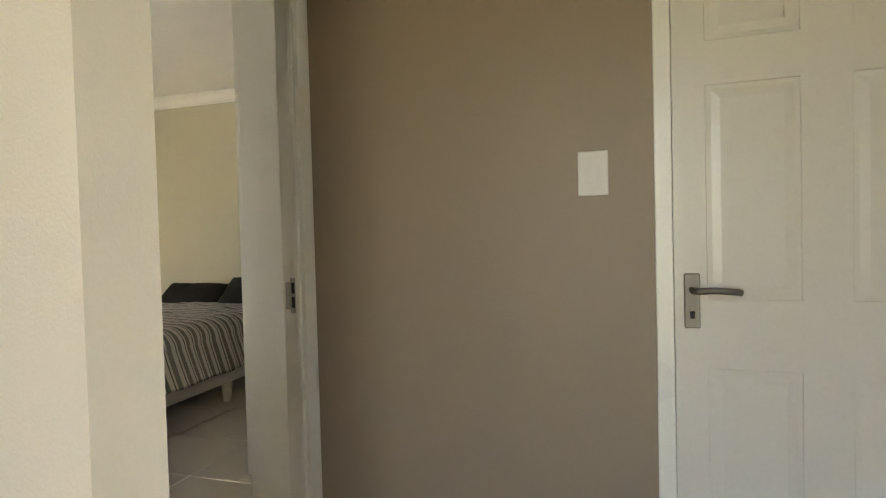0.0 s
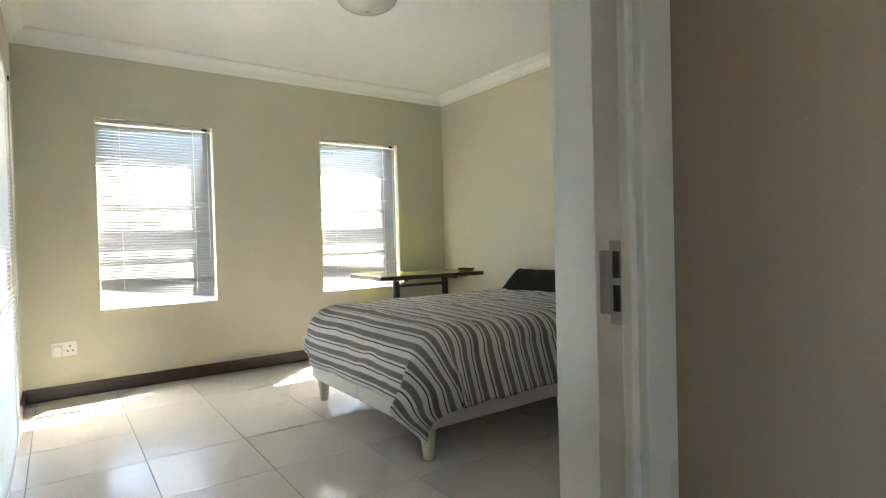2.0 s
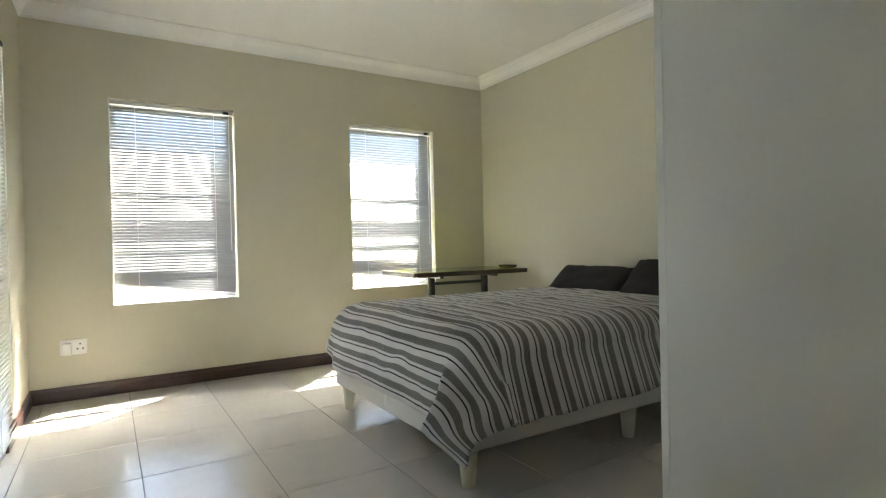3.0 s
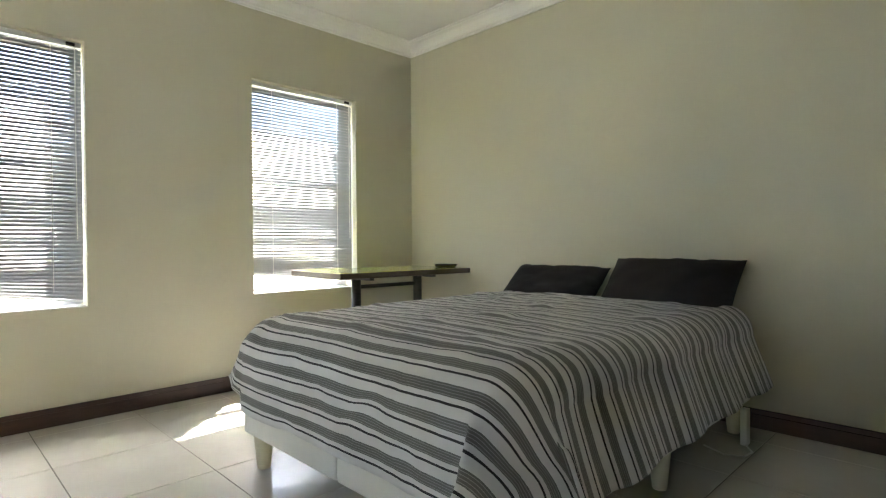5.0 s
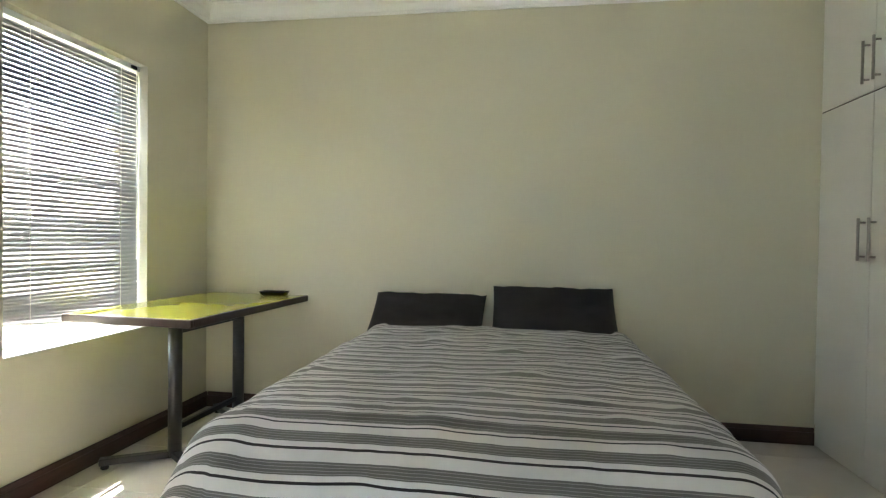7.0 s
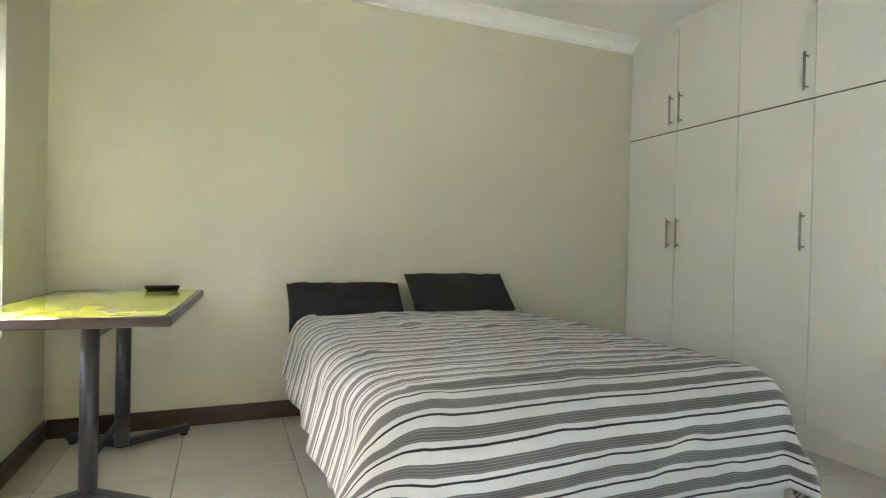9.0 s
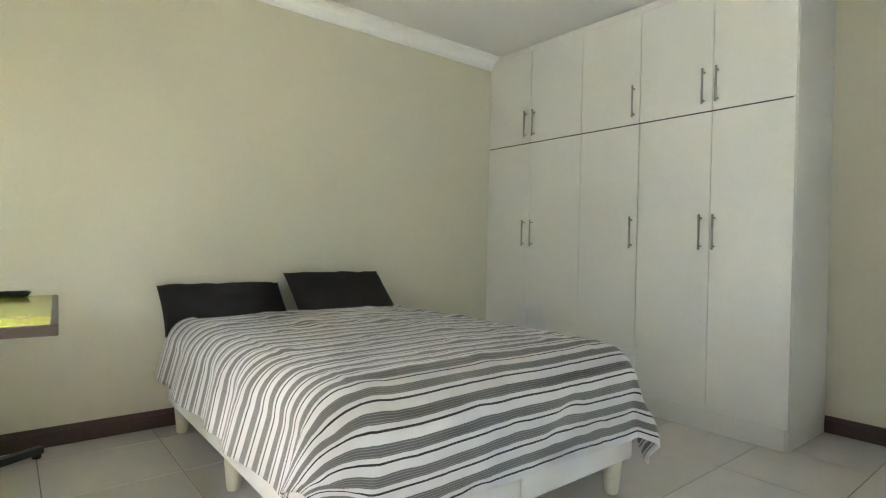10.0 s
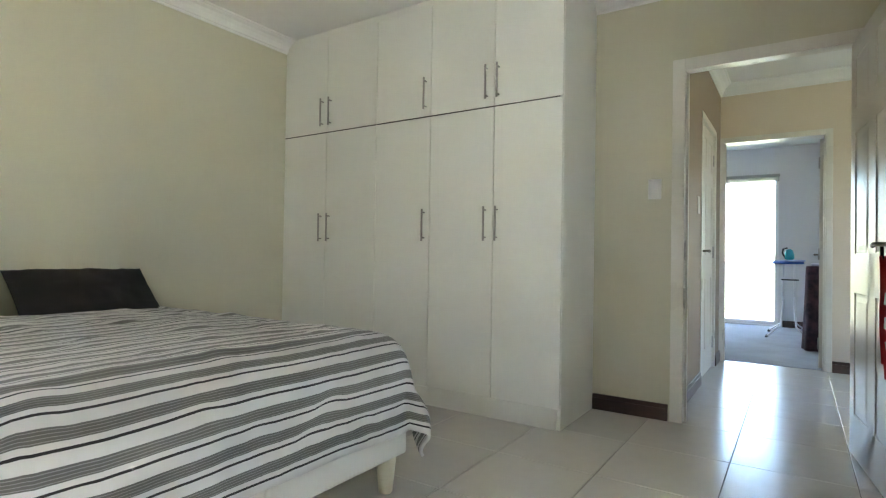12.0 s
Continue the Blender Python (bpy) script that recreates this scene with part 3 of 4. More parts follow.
def wardrobe(y0, y1, doors, label):
    """A floor-to-ceiling unit with upper and lower doors; doors: (from, to, handle) along y."""
    root = thing("wardrobe_unit", label, "wardrobe", group="built-in wardrobes")
    part("body", boxes((CX + 0.021, XE - 0.002, y0 + 0.0006, y1 - 0.0006, 0.0, H - 0.004)), M_CUP, root)
    part("plinth", boxes((CX + 0.006, CX + 0.0205, y0 + 0.0006, y1 - 0.0006, 0.0, 0.112), bevel=0.001), M_CUP, root)
    part("top_filler", boxes((CX + 0.008, CX + 0.0205, y0 + 0.0006, y1 - 0.0006, 2.510, H - 0.004)), M_CUP, root)
    # Dark strip that paints the shadow in the gap between the doors.
    part("shadow_gap_strip", boxes((CX + 0.004, CX + 0.0205, y0 + 0.0006, y1 - 0.0006, 1.807, 1.814)), M_EDGE_GAP, root, "thin dark strip standing for the shadow gap between upper and lower doors")
    for a, b, hy in doors:
        for nm, lo, hi, hz in (("lower_door", 0.115, 1.8065, 1.125), ("upper_door", 1.8145, 2.505, 1.954)):
            d = part(nm, boxes((CX, CX + 0.018, a + 0.002, b - 0.002, lo, hi), bevel=0.0015), M_CUP, root)
            bar_handle(d, CX, hy, hz)
    return root


wardrobe(CY[3], CY[5], [(CY[4], CY[5], 2.268), (CY[3], CY[4], 2.188)], "white melamine double wardrobe unit reaching the ceiling, doors shut")
wardrobe(CY[2], CY[3], [(CY[2], CY[3], 1.354)], "white melamine single wardrobe unit reaching the ceiling, doors shut")
wardrobe(CY[0] + 0.02, CY[2], [(CY[1], CY[2], 0.914), (CY[0] + 0.001, CY[1], 0.838)], "white melamine double wardrobe unit at the end, doors shut")
solid("wardrobe_end_panel", boxes((CX + 0.0195, XE - 0.002, CY[0] + 0.001, CY[0] + 0.0195, 0.0, H - 0.004), bevel=0.001), M_CUP, "white melamine end panel of the wardrobe row", "end panel")

# ---------------- bed ----------------
BX0, BX1, BY0, BY1 = -2.965, -1.610, 0.675, 2.600
bed = thing("bed_base", "off-white upholstered double bed base on tapered cream legs", "bed", ((BX0 + BX1) / 2, (BY0 + BY1) / 2, 0))


def local(ob, parent):
    """Keeps a part where it was built, under a thing that stands elsewhere."""
    ob.matrix_parent_inverse = parent.matrix_basis.inverted()
    return ob


xm = (BX0 + BX1) / 2
for a, b in ((BX0, xm - 0.001), (xm + 0.001, BX1)):
    local(part("base_half", boxes((a, b, BY0, BY1, 0.150, 0.365), bevel=0.012), M_BEDBASE, bed, smooth=False), bed)
for x in (BX0 + 0.055, BX1 - 0.055):
    for y in (BY0 + 0.062, 1.69, BY1 - 0.075):
        bm = bmesh.new()
        turned(bm, [(0.024, 0.0), (0.027, 0.004), (0.040, 0.135), (0.041, 0.152)], 20, (x, y, 0))
        local(part("leg", bm, M_BEDLEG, bed, "tapered cream wooden leg", True), bed)
solid("mattress", boxes((BX0 + 0.02, BX1 - 0.02, BY0 + 0.02, BY1 - 0.01, 0.366, 0.570), bevel=0.045), M_MATTRESS, "white mattress under the striped duvet", "mattress", smooth=True)


def duvet():
    """A striped duvet draped over the mattress, hanging over three sides with loose corners."""
    cx, w = (BX0 + BX1) / 2, (BX1 - BX0) / 2 + 0.02
    head, foot = 2.44, BY0 + 0.015
    nu, nv = 120, 130
    west, east, end = 0.285, 0.345, 0.335
    bm = bmesh.new()
    uvl = bm.loops.layers.uv.new("cloth")
    grid, tex = [], {}
    r, rf = 0.125, 0.160

    def over(d, flare, r):
        """How far cloth that runs d past an edge goes out and down."""
        if d <= 0:
            return 0.0, 0.0
        arc = r * math.pi / 2
        if d < arc:
            return r * math.sin(d / r), r * (1 - math.cos(d / r))
        return r + (d - arc) * flare, r + (d - arc) * math.sqrt(1 - flare * flare)
    length = head - foot
    for j in range(nv + 1):
        v = (length + end) * j / nv
        row = []
        for i in range(nu + 1):
            s = -(w + west) + (2 * w + west + east) * i / nu
            sx = 1 if s > 0 else -1
            ds, dv = abs(s) - (w - r * 0.7), v - (length - rf * 0.75)
            flare = (0.34 if sx > 0 else 0.24) + 0.12 * noise.noise((v * 1.7, sx * 3.0, 2.0))
            ox, zx = over(ds, flare, r)
            oy, zy = over(dv, 0.04, rf)
            x = cx + sx * (min(abs(s), w - r * 0.7) + ox)
            y = head - min(v, length - rf * 0.75) - oy
            z = 0.625 - zx - zy
            if ds > 0 and dv > 0:
                # the loose corner hangs as a pleat from the mattress corner
                turn, run = math.atan2(dv, ds), math.hypot(ds, dv)
                run = run if run < 0.36 else 0.36 + (run - 0.36) * (0.85 if sx > 0 else 0.4)
                f = turn / (math.pi / 2)
                out, down = over(run, flare + (0.04 - flare) * f, r + (rf - r) * f)
                blend = math.sin(2 * turn)
                loose = max(0.0, run - 0.16)
                bulge = blend * loose
                spread = (0.5 - f) * loose * (0.75 if sx > 0 else 0.25) * min(1.0, 3.0 * blend)
                x = cx + sx * (w - r * 0.7 + math.cos(turn) * out + bulge * (-0.04 if sx > 0 else 0.16) + spread * 0.25)
                y = head - (length - rf * 0.75) - math.sin(turn) * out - bulge * (0.02 if sx > 0 else 0.05) + spread
                z = 0.625 - down + blend * (0.0 if sx > 0 else 0.42) * max(0.0, down - 0.10)
                if sx > 0:
                    # the hanging flap curls in towards its tip
                    curl = max(0.0, run - 0.30)
                    x += 0.030 * blend * math.sin(curl * 22.0)
                    y -= 0.022 * blend * (1 - math.cos(curl * 22.0))
                zx = zy = down * 0.5
            hang = max(zx, zy)
            k = min(1.0, hang / 0.15)
            soft = noise.noise((x * 2.1, y * 2.3, 3.0))
            fold = noise.noise((s * 7, v * 2.0, 7.0)) * 0.003 + noise.noise((s * 3, v * 14.0, 1.0)) * 0.004 + max(0.0, noise.noise((s * 5 + v * 6, v * 8 - s * 4, 5.0)) - 0.20) * 0.022 + noise.noise((s * 22, v * 9, 11.0)) * 0.0022
            if max(ds, dv) < 0:
                z += soft * 0.008 + fold + 0.016 * math.cos(s / w * 1.4)
                z -= 0.02 * max(0.0, 1 - v / 0.25)
            else:
                k *= 1.0 - 0.6 * (math.sin(2 * math.atan2(dv, ds)) if ds > 0 and dv > 0 else 0.0)
                wave = 0.012 * math.sin(v * 16 + 2.5 * noise.noise((v * 2, 0, sx))) if ds > dv else 0.007 * math.sin(s * 11 + 2.0 * noise.noise((s * 2, 5, 0)))
                if ds > dv:
                    x += sx * k * (wave + soft * 0.02)
                else:
                    y -= k * (wave + soft * 0.02)
                z += fold * 0.7 + k * 0.012 * noise.noise((s * 3, v * 3, 9))
            vert = bm.verts.new((x, y, max(z, 0.10)))
            tex[vert] = (s, v + 0.004 * noise.noise((s * 1.1, v * 1.1, 4.0)))
            row.append(vert)
        grid.append(row)
    for j in range(nv):
        for i in range(nu):
            f = bm.faces.new((grid[j][i], grid[j][i + 1], grid[j + 1][i + 1], grid[j + 1][i]))
            for lp in f.loops:
                lp[uvl].uv = tex[lp.vert]
    ob = solid("duvet", bm, M_DUVET, "white duvet with grey and black stripes draped over the bed", "duvet", smooth=True)
    sol = ob.modifiers.new("thickness", "SOLIDIFY")
    sol.thickness, sol.offset = 0.012, -1
    return ob


duvet()


def pillow(x0, x1, y, z, h, lean, turn, seed):
    """A plump pillow that leans back against the wall, with pinched corners."""
    w = (x1 - x0) / 2
    bm = bmesh.new()
    n, m = 34, 22
    sides = []
    for sgn in (1, -1):
        rows = []
        for j in range(m + 1):
            b = -1 + 2 * j / m
            row = []
            for i in range(n + 1):
                a = -1 + 2 * i / n
                pinch = 1 - 0.05 * (1 - a * a) if abs(b) > 0.9 else 1
                th = 0.075 * (max(0, 1 - a ** 4) ** 0.55) * (max(0, 1 - b ** 4) ** 0.55)
                px = a * w * (1 - 0.022 * (1 - b * b))
                pz = b * h / 2 * (1 - 0.075 * (1 - a * a)) * pinch
                wr = 0.010 * noise.noise((a * 3 + seed, b * 2.5, sgn * 2.0)) + 0.005 * noise.noise((a * 8 + seed, b * 7, sgn))
                row.append(bm.verts.new((px, -sgn * (th + wr * min(1, th * 20)), pz + 0.013 * noise.noise((a * 3.2 + seed, 0, b)) + 0.005 * noise.noise((a * 9 + seed, 3, b)))))
            rows.append(row)
        sides.append(rows)
    for rows in sides:
        for j in range(m):
            for i in range(n):
                bm.faces.new((rows[j][i], rows[j][i + 1], rows[j + 1][i + 1], rows[j + 1][i]))
    bmesh.ops.remove_doubles(bm, verts=bm.verts[:], dist=1e-4)
    ob = solid("pillow", bm, M_PILLOW, "black cotton pillow leaning on the wall at the bed head", "pillow", smooth=True)
    tagged(ob, group="pillows on the bed")
    ob.matrix_basis = pose((x0 + x1) / 2, y, z, -lean, 0, turn)
    return ob


pillow(-3.025, -2.362, 2.506, 0.652, 0.36, 48, -1.5, 1.0)
pillow(-2.318, -1.638, 2.500, 0.684, 0.42, 46, 1.0, 5.0)

# cable and plug beside the bed
cable = thing("extension_cable", "white adaptor and cable on the floor beside the bed head", "cable")
bm = bmesh.new()
tube(bm, [(-1.585, 2.40, 0.150), (-1.575, 2.39, 0.020), (-1.56, 2.36, 0.006), (-1.52, 2.30, 0.006), (-1.53, 2.22, 0.006), (-1.60, 2.19, 0.006), (-1.70, 2.24, 0.006)], 0.004, 8)
part("cord", bm, M_CORD, cable, smooth=True)
part("adaptor", boxes((-1.590, -1.560, 2.365, 2.415, 0.0005, 0.165), bevel=0.006), M_PLASTIC, cable, "white upright adaptor box")

# ---------------- table ----------------
TX0, TX1, TY0, TY1, TZ = -4.150, -3.495, 1.545, 2.625, 0.745
table = thing("table", "pedestal table with yellow-green glossy top and dark edging", "table", ((TX0 + TX1) / 2, (TY0 + TY1) / 2, 0))
local(part("tabletop", boxes((TX0 + 0.022, TX1 - 0.022, TY0 + 0.022, TY1 - 0.022, TZ - 0.030, TZ + 0.0015), bevel=0.001), M_LAMINATE, table, "yellow-green glossy laminate top"), table)
for a in ((TX0, TX1, TY0, TY0 + 0.022), (TX0, TX1, TY1 - 0.022, TY1), (TX0, TX0 + 0.022, TY0 + 0.0222, TY1 - 0.0222), (TX1 - 0.022, TX1, TY0 + 0.0222, TY1 - 0.0222)):
    local(part("edging", boxes((*a, TZ - 0.036, TZ), bevel=0.004), M_EDGE_GAP, table, "dark brown wood edging"), table)
tcx = -3.815
for y, s in ((1.855, -1), (2.385, 1)):
    bm = bmesh.new()
    tube(bm, [(tcx, y, 0.03), (tcx, y, TZ - 0.034)], 0.032, 20)
    local(part("post", bm, M_POST, table, "charcoal steel post", True), table)
    bm = bmesh.new()
    box(bm, tcx - 0.19, tcx + 0.19, y - 0.018, y + 0.018, TZ - 0.062, TZ - 0.0365, 0.002)
    local(part("top_bracket", bm, M_POST, table), table)
    for dx in (-0.265, 0.265):
        d = Vector((dx, s * 0.175, 0))
        bm = bmesh.new()
        L = d.length
        box(bm, -0.02, L, -0.022, 0.022, 0.020, 0.052, 0.005, m=pose(tcx, y, 0, 0, 0, math.degrees(math.atan2(d.y, d.x))))
        foot = local(part("foot_arm", bm, M_POST, table), table)
        bm = bmesh.new()
        turned(bm, [(0.016, 0.0), (0.018, 0.004), (0.018, 0.021)], 14, (tcx + d.x * 0.93, y + d.y * 0.93, 0))
        local(part("foot_pad", bm, M_RUBBER, table), table)
for z in (0.16, 0.632):
    bm = boxes((tcx - 0.012, tcx + 0.012, 1.88, 2.36, z - 0.013, z + 0.013), bevel=0.003)
    local(part("stretcher", bm, M_POST, table), table)

table.matrix_basis = pose((TX0 + TX1) / 2 + 0.012, (TY0 + TY1) / 2, 0, 0, 0, -3.5)

# tray on the table
bm = bmesh.new()
rings = []
for dx, dy, z, rad in ((0.058, 0.030, 0.0, 0.010), (0.070, 0.040, 0.003, 0.012), (0.080, 0.048, 0.021, 0.014), (0.082, 0.050, 0.024, 0.014), (0.077, 0.045, 0.023, 0.012), (0.068, 0.038, 0.008, 0.010), (0.056, 0.028, 0.006, 0.008)):
    ring = []
    for k in range(32):
        t = 2 * math.pi * (k + 0.5) / 32
        cxs, cys = math.copysign(dx - rad, math.cos(t)), math.copysign(dy - rad, math.sin(t))
        ring.append(bm.verts.new((cxs + rad * math.cos(t), cys + rad * math.sin(t), z)))
    rings.append(ring)
for p, q in zip(rings, rings[1:]):
    for k in range(32):
        bm.faces.new((p[k], p[(k + 1) % 32], q[(k + 1) % 32], q[k]))
bm.faces.new(rings[0][::-1])
bm.faces.new(rings[-1])
tray = solid("tray", bm, M_BLACK, "small black rectangular tray with flared rim on the table", "tray", smooth=True)
tray.matrix_basis = pose(-3.640, 2.540, TZ + 0.0018, 0, 0, 4)

# ---------------- lamp, switches, sockets ----------------
lamp = thing("ceiling_lamp", "round flush ceiling lamp with an opal glass dome, unlit", "ceiling lamp", (-2.42, 0.88, H))
bm = bmesh.new()
turned(bm, [(0.0, 0.0), (0.198, 0.0), (0.200, -0.008), (0.196, -0.020), (0.186, -0.022)], 48)
part("rim", bm, M_LAMPRIM, lamp, "grey metal rim", True)
bm = bmesh.new()
turned(bm, [(0.187 * math.cos(a), -0.020 - 0.100 * math.sin(a)) for a in [k * math.pi / 24 for k in range(13)]], 48)
part("dome", bm, M_OPAL, lamp, "opal glass dome", True)
bm = bmesh.new()
turned(bm, [(0.012, -0.118), (0.012, -0.126), (0.007, -0.132), (0.0, -0.134)], 16)
part("finial", bm, M_LAMPRIM, lamp, smooth=True)


def switch(name, m, w, h, rockers, label, mat=M_PLASTIC):
    """A wall switch: plate in the local xz plane, facing -y."""
    root = thing(name, label, "light switch")
    root.matrix_basis = m
    part("plate", boxes((-w / 2, w / 2, -0.008, -0.0005, -h / 2, h / 2), bevel=0.003), mat, root)
    for dx, dz in rockers:
        part("rocker", boxes((dx - 0.016, dx + 0.016, -0.0098, -0.0070, dz - 0.026, dz + 0.026), bevel=0.0012), mat, root)


switch("light_switch", pose(XE, 0.090, 1.345, 0, 0, -90), 0.074, 0.118, ((0, 0.0),), "white plastic light switch on the bedroom wall")
switch("light_switch", pose(0.969, YC, 1.334, 0, 0, 0), 0.084, 0.126, ((0.0, 0.0),), "beige plastic light switch on the corridor wall", M_PLASTIC_BEIGE)
socket = thing("wall_socket", "white double wall socket plate with a plug in it", "socket")
socket.matrix_basis = pose(XW, -0.665, 0.348, 0, 0, 90)
part("plate", boxes((-0.075, 0.075, -0.009, -0.0005, -0.05, 0.05), bevel=0.003), M_PLASTIC, socket)
part("adaptor", boxes((-0.062, -0.012, -0.045, -0.0088, -0.048, 0.030), bevel=0.006), M_PLASTIC, socket, "white plug-in adaptor")
# Pin holes are black blocks in place of shaded openings.
for x, z in ((0.035, 0.018), (0.020, -0.014), (0.050, -0.014)):
    part("pin_hole", boxes((x - 0.005, x + 0.005, -0.0098, -0.0085, z - 0.005, z + 0.005), bevel=0.001), M_HOLE_SHADE, socket)

# red strap on the bedroom door handle
strap = thing("lanyard", "red woven lanyard with white marks hanging on the door handle", "lanyard")
a = radians(187.0)


def on_leaf(u, v, z):
    """A point u along the open bedroom door and v off its room-side face."""
    return Vector((XE - 0.004 + math.cos(a) * u + math.sin(a) * v, DOOR_Y[0] + 0.006 + math.sin(a) * u - math.cos(a) * v, z))


for u0, u1, zb in ((0.715, 0.690, 0.55), (0.722, 0.735, 0.50)):
    bm = bmesh.new()
    k = 14
    L, R = [], []
    for i in range(k + 1):
        f = i / k
        u = u0 + (u1 - u0) * f + 0.008 * math.sin(f * 7)
        z = 0.960 - (0.960 - zb) * f
        L.append(bm.verts.new(on_leaf(u - 0.008 + 0.003 * math.sin(f * 9), 0.042 - 0.012 * f, z)))
        R.append(bm.verts.new(on_leaf(u + 0.008 + 0.003 * math.cos(f * 6), 0.070 - 0.012 * f, z)))
    for i in range(k):
        bm.faces.new((L[i], R[i], R[i + 1], L[i + 1]))
    bmesh.ops.solidify(bm, geom=bm.faces[:], thickness=0.0016)
    band = part("band", bm, M_RED, strap)
    for i in range(3):
        f = 0.35 + 0.2 * i
        u = u0 + (u1 - u0) * f + 0.008 * math.sin(f * 7)
        zc = 0.960 - (0.960 - zb) * f
        bm = bmesh.new()
        box(bm, -0.005, 0.005, -0.0028, 0.0028, -0.022, 0.022, 0.0003, m=Matrix.Translation(on_leaf(u, 0.056 - 0.012 * f, zc)) @ Matrix.Rotation(a + radians(60), 4, "Z"))
        part("print_bar", bm, M_WHITEPRINT, strap, "white printed mark")
bm = bmesh.new()
box(bm, -0.009, 0.009, -0.006, 0.006, 0.945, 0.995, 0.003, m=Matrix.Translation(on_leaf(0.718, 0.060, 0.0)))
part("clip", bm, M_RUBBER, strap, "black plastic clip")

# ---------------- far room ----------------
iron_board = thing("ironing_board", "ironing board with blue cover on splayed white tube legs", "ironing board")
bm = bmesh.new()
outline = []
for k in range(40):
    t = 2 * math.pi * k / 40
    x = math.cos(t) * 0.60
    wv = 0.165 * (1 - 0.30 * max(0, -math.cos(t)) ** 2) * math.copysign(abs(math.sin(t)) ** 0.7, math.sin(t))
    outline.append((4.72 + x, -0.525 + wv))
lo = [bm.verts.new((x, y, 0.90)) for x, y in outline]
mid = [bm.verts.new((4.72 + (x - 4.72) * 1.01, -0.525 + (y + 0.54) * 1.02, 0.915)) for x, y in outline]
hi = [bm.verts.new((x, y, 0.935)) for x, y in outline]
for p, q in ((lo, mid), (mid, hi)):
    for k in range(40):
        bm.faces.new((p[k], p[(k + 1) % 40], q[(k + 1) % 40], q[k]))
bm.faces.new(hi)
bm.faces.new(lo[::-1])
part("board", bm, M_BOARDCLOTH, iron_board, "blue padded cover")
bm = bmesh.new()
tube(bm, [(x, y, 0.94) for x, y in outline] + [(*outline[0], 0.94)], 0.010, 8)
part("piping", bm, M_BOARDEDGE, iron_board, "pale blue piping")
for x0, x1, s in ((4.42, 4.98, -1), (4.42, 4.98, 1), (5.0, 4.32, -1), (5.0, 4.32, 1)):
    bm = bmesh.new()
    tube(bm, [(x0, -0.525 + s * 0.06, 0.90), (x0 + (x1 - x0) * 0.55, -0.525 + s * 0.06, 0.42), (x0 + (x1 - x0) * 0.85, -0.525 + s * 0.08, 0.14), (x1, -0.525 + s * 0.22, 0.02)], 0.011, 10)
    leg = part("leg", bm, M_TUBE, iron_board, "white tube leg", True)
    bm = bmesh.new()
    tube(bm, [(x1 - (x1 - x0) * 0.02, -0.525 + s * 0.215, 0.03), (x1, -0.525 + s * 0.225, 0.006)], 0.016, 10)
    part("rubber_foot", bm, M_RUBBER, leg)
bm = boxes((4.40, 4.46, -0.63, -0.45, 0.70, 0.715), bevel=0.003)
part("clip", bm, M_RUBBER, iron_board, "dark clip between the legs")

iron = thing("iron", "teal steam iron standing on the ironing board", "iron", (4.52, -0.53, 0.9505))
bm = bmesh.new()
box(bm, -0.05, 0.05, -0.06, 0.06, 0.0, 0.13, 0.035)
for v in bm.verts:
    v.co.y *= 1 - 0.6 * v.co.z / 0.2
part("body", bm, M_TEAL, iron, "teal plastic body", True)
bm = bmesh.new()
tube(bm, [(-0.02, 0.045, 0.03), (-0.05, 0.070, 0.08), (-0.03, 0.065, 0.13), (0.0, 0.02, 0.145)], 0.010)
part("handle", bm, M_RUBBER, iron, smooth=True)

cover = thing("covered_table", "small stand draped in dark floral cloth", "draped stand")
bm = bmesh.new()
n = 64
rings = []
for z, f, amp in ((0.02, 1.10, 0.016), (0.30, 1.05, 0.011), (0.60, 1.02, 0.006), (0.86, 1.0, 0.002), (0.885, 0.97, 0.0)):
    ring = []
    for k in range(n):
        t = 2 * math.pi * k / n
        q = 1 / max(abs(math.cos(t)), abs(math.sin(t)))
        q = min(q, 1.28)
        d = q * 0.20 * f + amp * math.sin(t * 11)
        ring.append(bm.verts.new((3.56 + d * math.cos(t), -0.90 + d * 1.05 * math.sin(t), z)))
    rings.append(ring)
for p, q in zip(rings, rings[1:]):
    for k in range(n):
        bm.faces.new((p[k], p[(k + 1) % n], q[(k + 1) % n], q[k]))
bm.faces.new(rings[-1])
bm.faces.new(rings[0][::-1])
part("drape", bm, M_FLORAL, cover, smooth=True)
towel = solid("folded_cloth", boxes((3.38, 3.72, -1.065, -0.735, 0.886, 0.915), bevel=0.012), M_LILAC, "folded lilac-white cloth on the draped stand", "cloth", smooth=True)

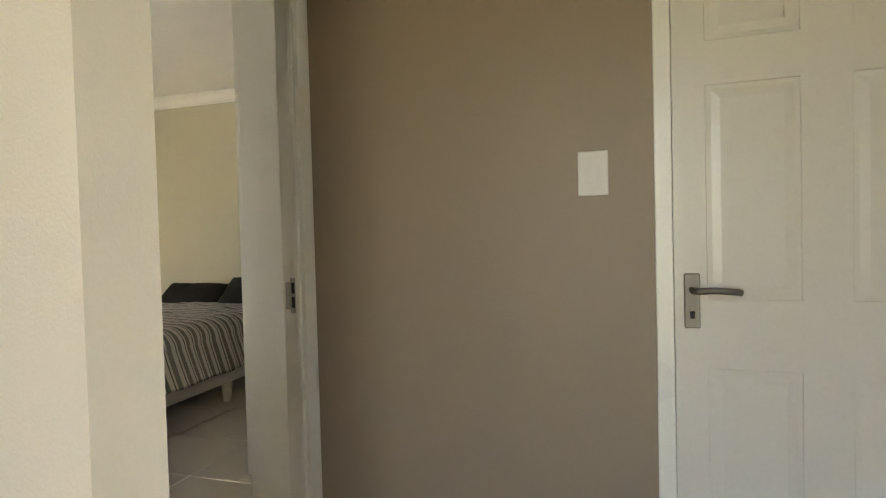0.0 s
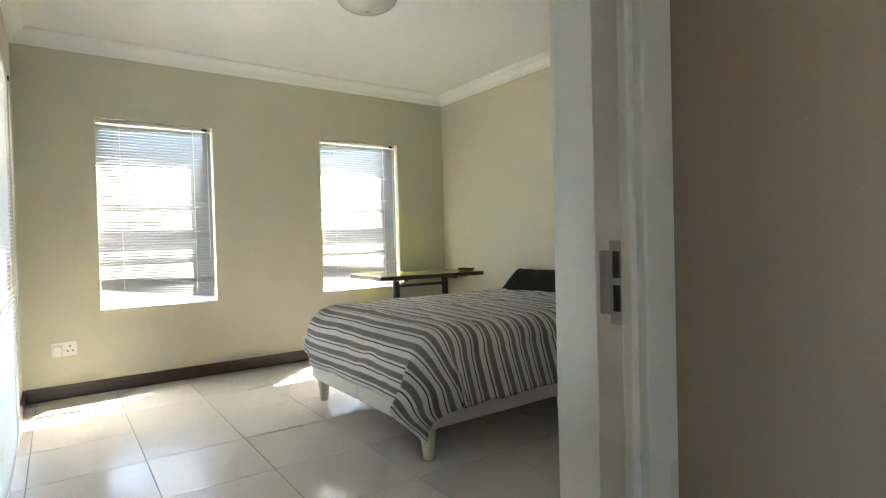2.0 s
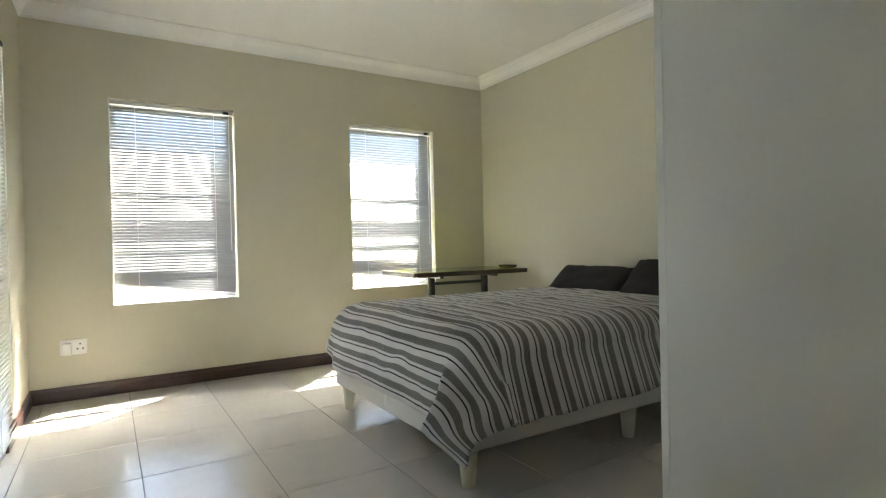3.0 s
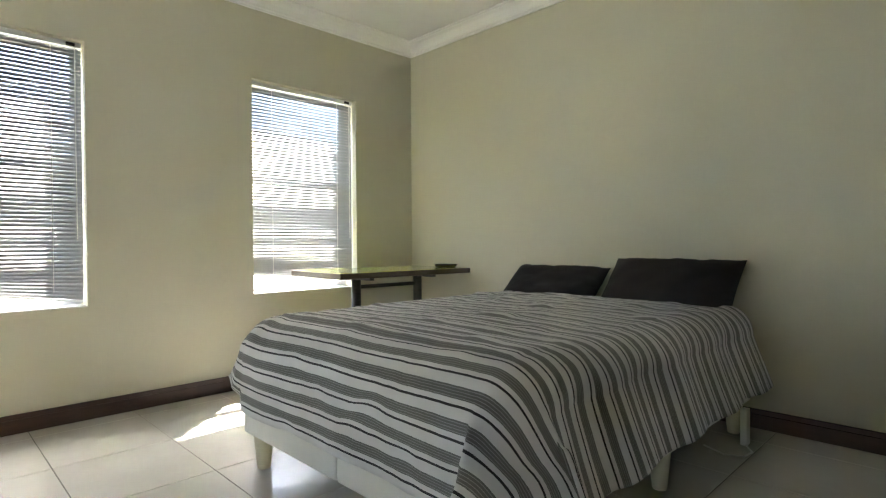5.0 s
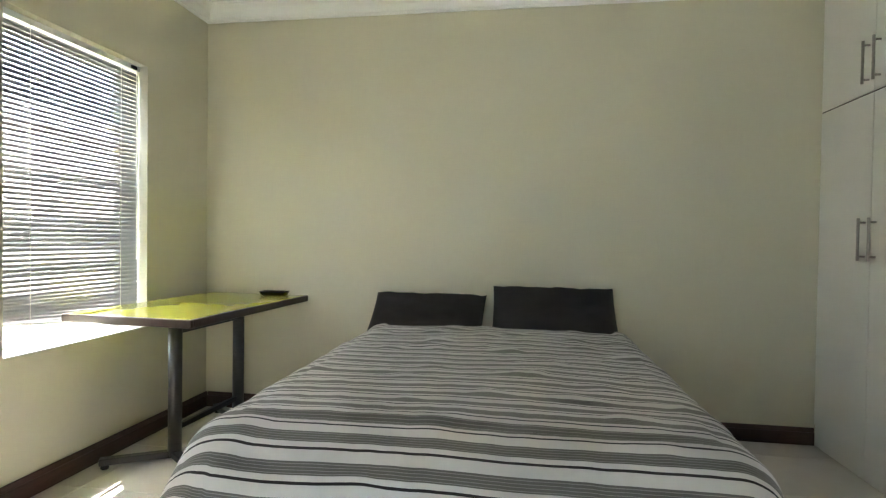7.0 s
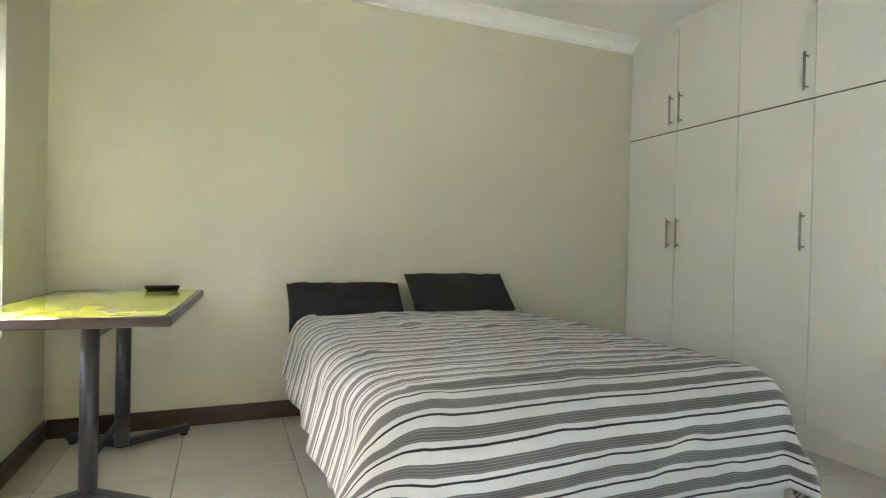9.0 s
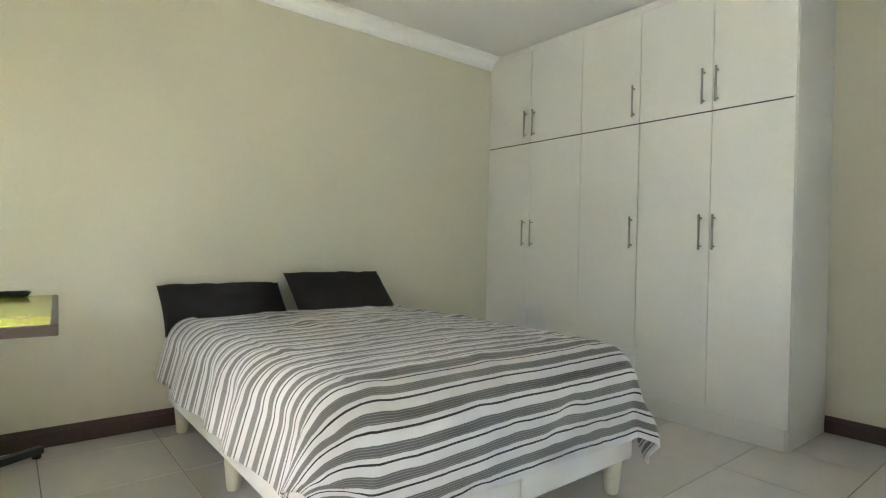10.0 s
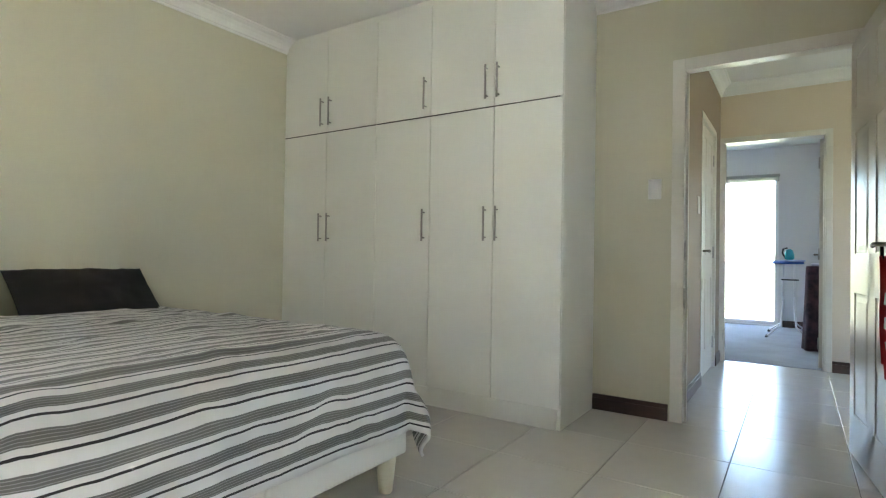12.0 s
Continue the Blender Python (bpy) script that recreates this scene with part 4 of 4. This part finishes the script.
# ---------------- floor tiles ----------------
floor = solid("floor", boxes((XW - OUT + 0.02, XC, YO + 0.02, YN + OUT - 0.02, -0.11, -0.0035), (XC, XF + 0.049, LOB, 1.5, -0.11, -0.0035), (-1.1, XC, LOB, YO + 0.02, -0.11, -0.0035)), M_GROUT, "pale glazed floor tiles with dark joints", "floor", "structure")
PX, PY, TXO, TYO, GAP = 0.503, 0.472, -0.008, 0.112, 0.0018
tiles = {}


def tile(x0, x1, y0, y1):
    """One floor tile with eased edges, its mesh shared with those of its size."""
    w, d = round(x1 - x0, 3), round(y1 - y0, 3)
    if w < 0.02 or d < 0.02:
        return
    if (w, d) not in tiles:
        bm = bmesh.new()
        e = 0.0008
        lo = [bm.verts.new(p) for p in ((0, 0, -0.010), (w, 0, -0.010), (w, d, -0.010), (0, d, -0.010))]
        md = [bm.verts.new(p) for p in ((0, 0, -e), (w, 0, -e), (w, d, -e), (0, d, -e))]
        hi = [bm.verts.new(p) for p in ((e, e, 0), (w - e, e, 0), (w - e, d - e, 0), (e, d - e, 0))]
        for p, q in ((lo, md), (md, hi)):
            for k in range(4):
                bm.faces.new((p[k], p[(k + 1) % 4], q[(k + 1) % 4], q[k]))
        bm.faces.new(hi)
        tiles[w, d] = mesh_of("tile", bm, M_TILE)
    ob = new("tile", tiles[w, d])
    ob.parent = floor
    ob.matrix_basis = pose(x0, y0, random.uniform(-0.0003, 0.0))


def lay(ax0, ax1, ay0, ay1):
    i0, i1 = math.floor((ax0 - TXO) / PX), math.ceil((ax1 - TXO) / PX)
    j0, j1 = math.floor((ay0 - TYO) / PY), math.ceil((ay1 - TYO) / PY)
    for i in range(i0, i1):
        for j in range(j0, j1):
            x0, x1 = max(ax0, TXO + i * PX + GAP), min(ax1, TXO + (i + 1) * PX - GAP)
            y0, y1 = max(ay0, TYO + j * PY + GAP), min(ay1, TYO + (j + 1) * PY - GAP)
            if x1 > x0 and y1 > y0:
                tile(x0, x1, y0, y1)


lay(XW, 0.075, YS, YN)
lay(0.075, XF + 0.05, LOB, 0.08)
lay(-1.1, 0.075, LOB, YO)
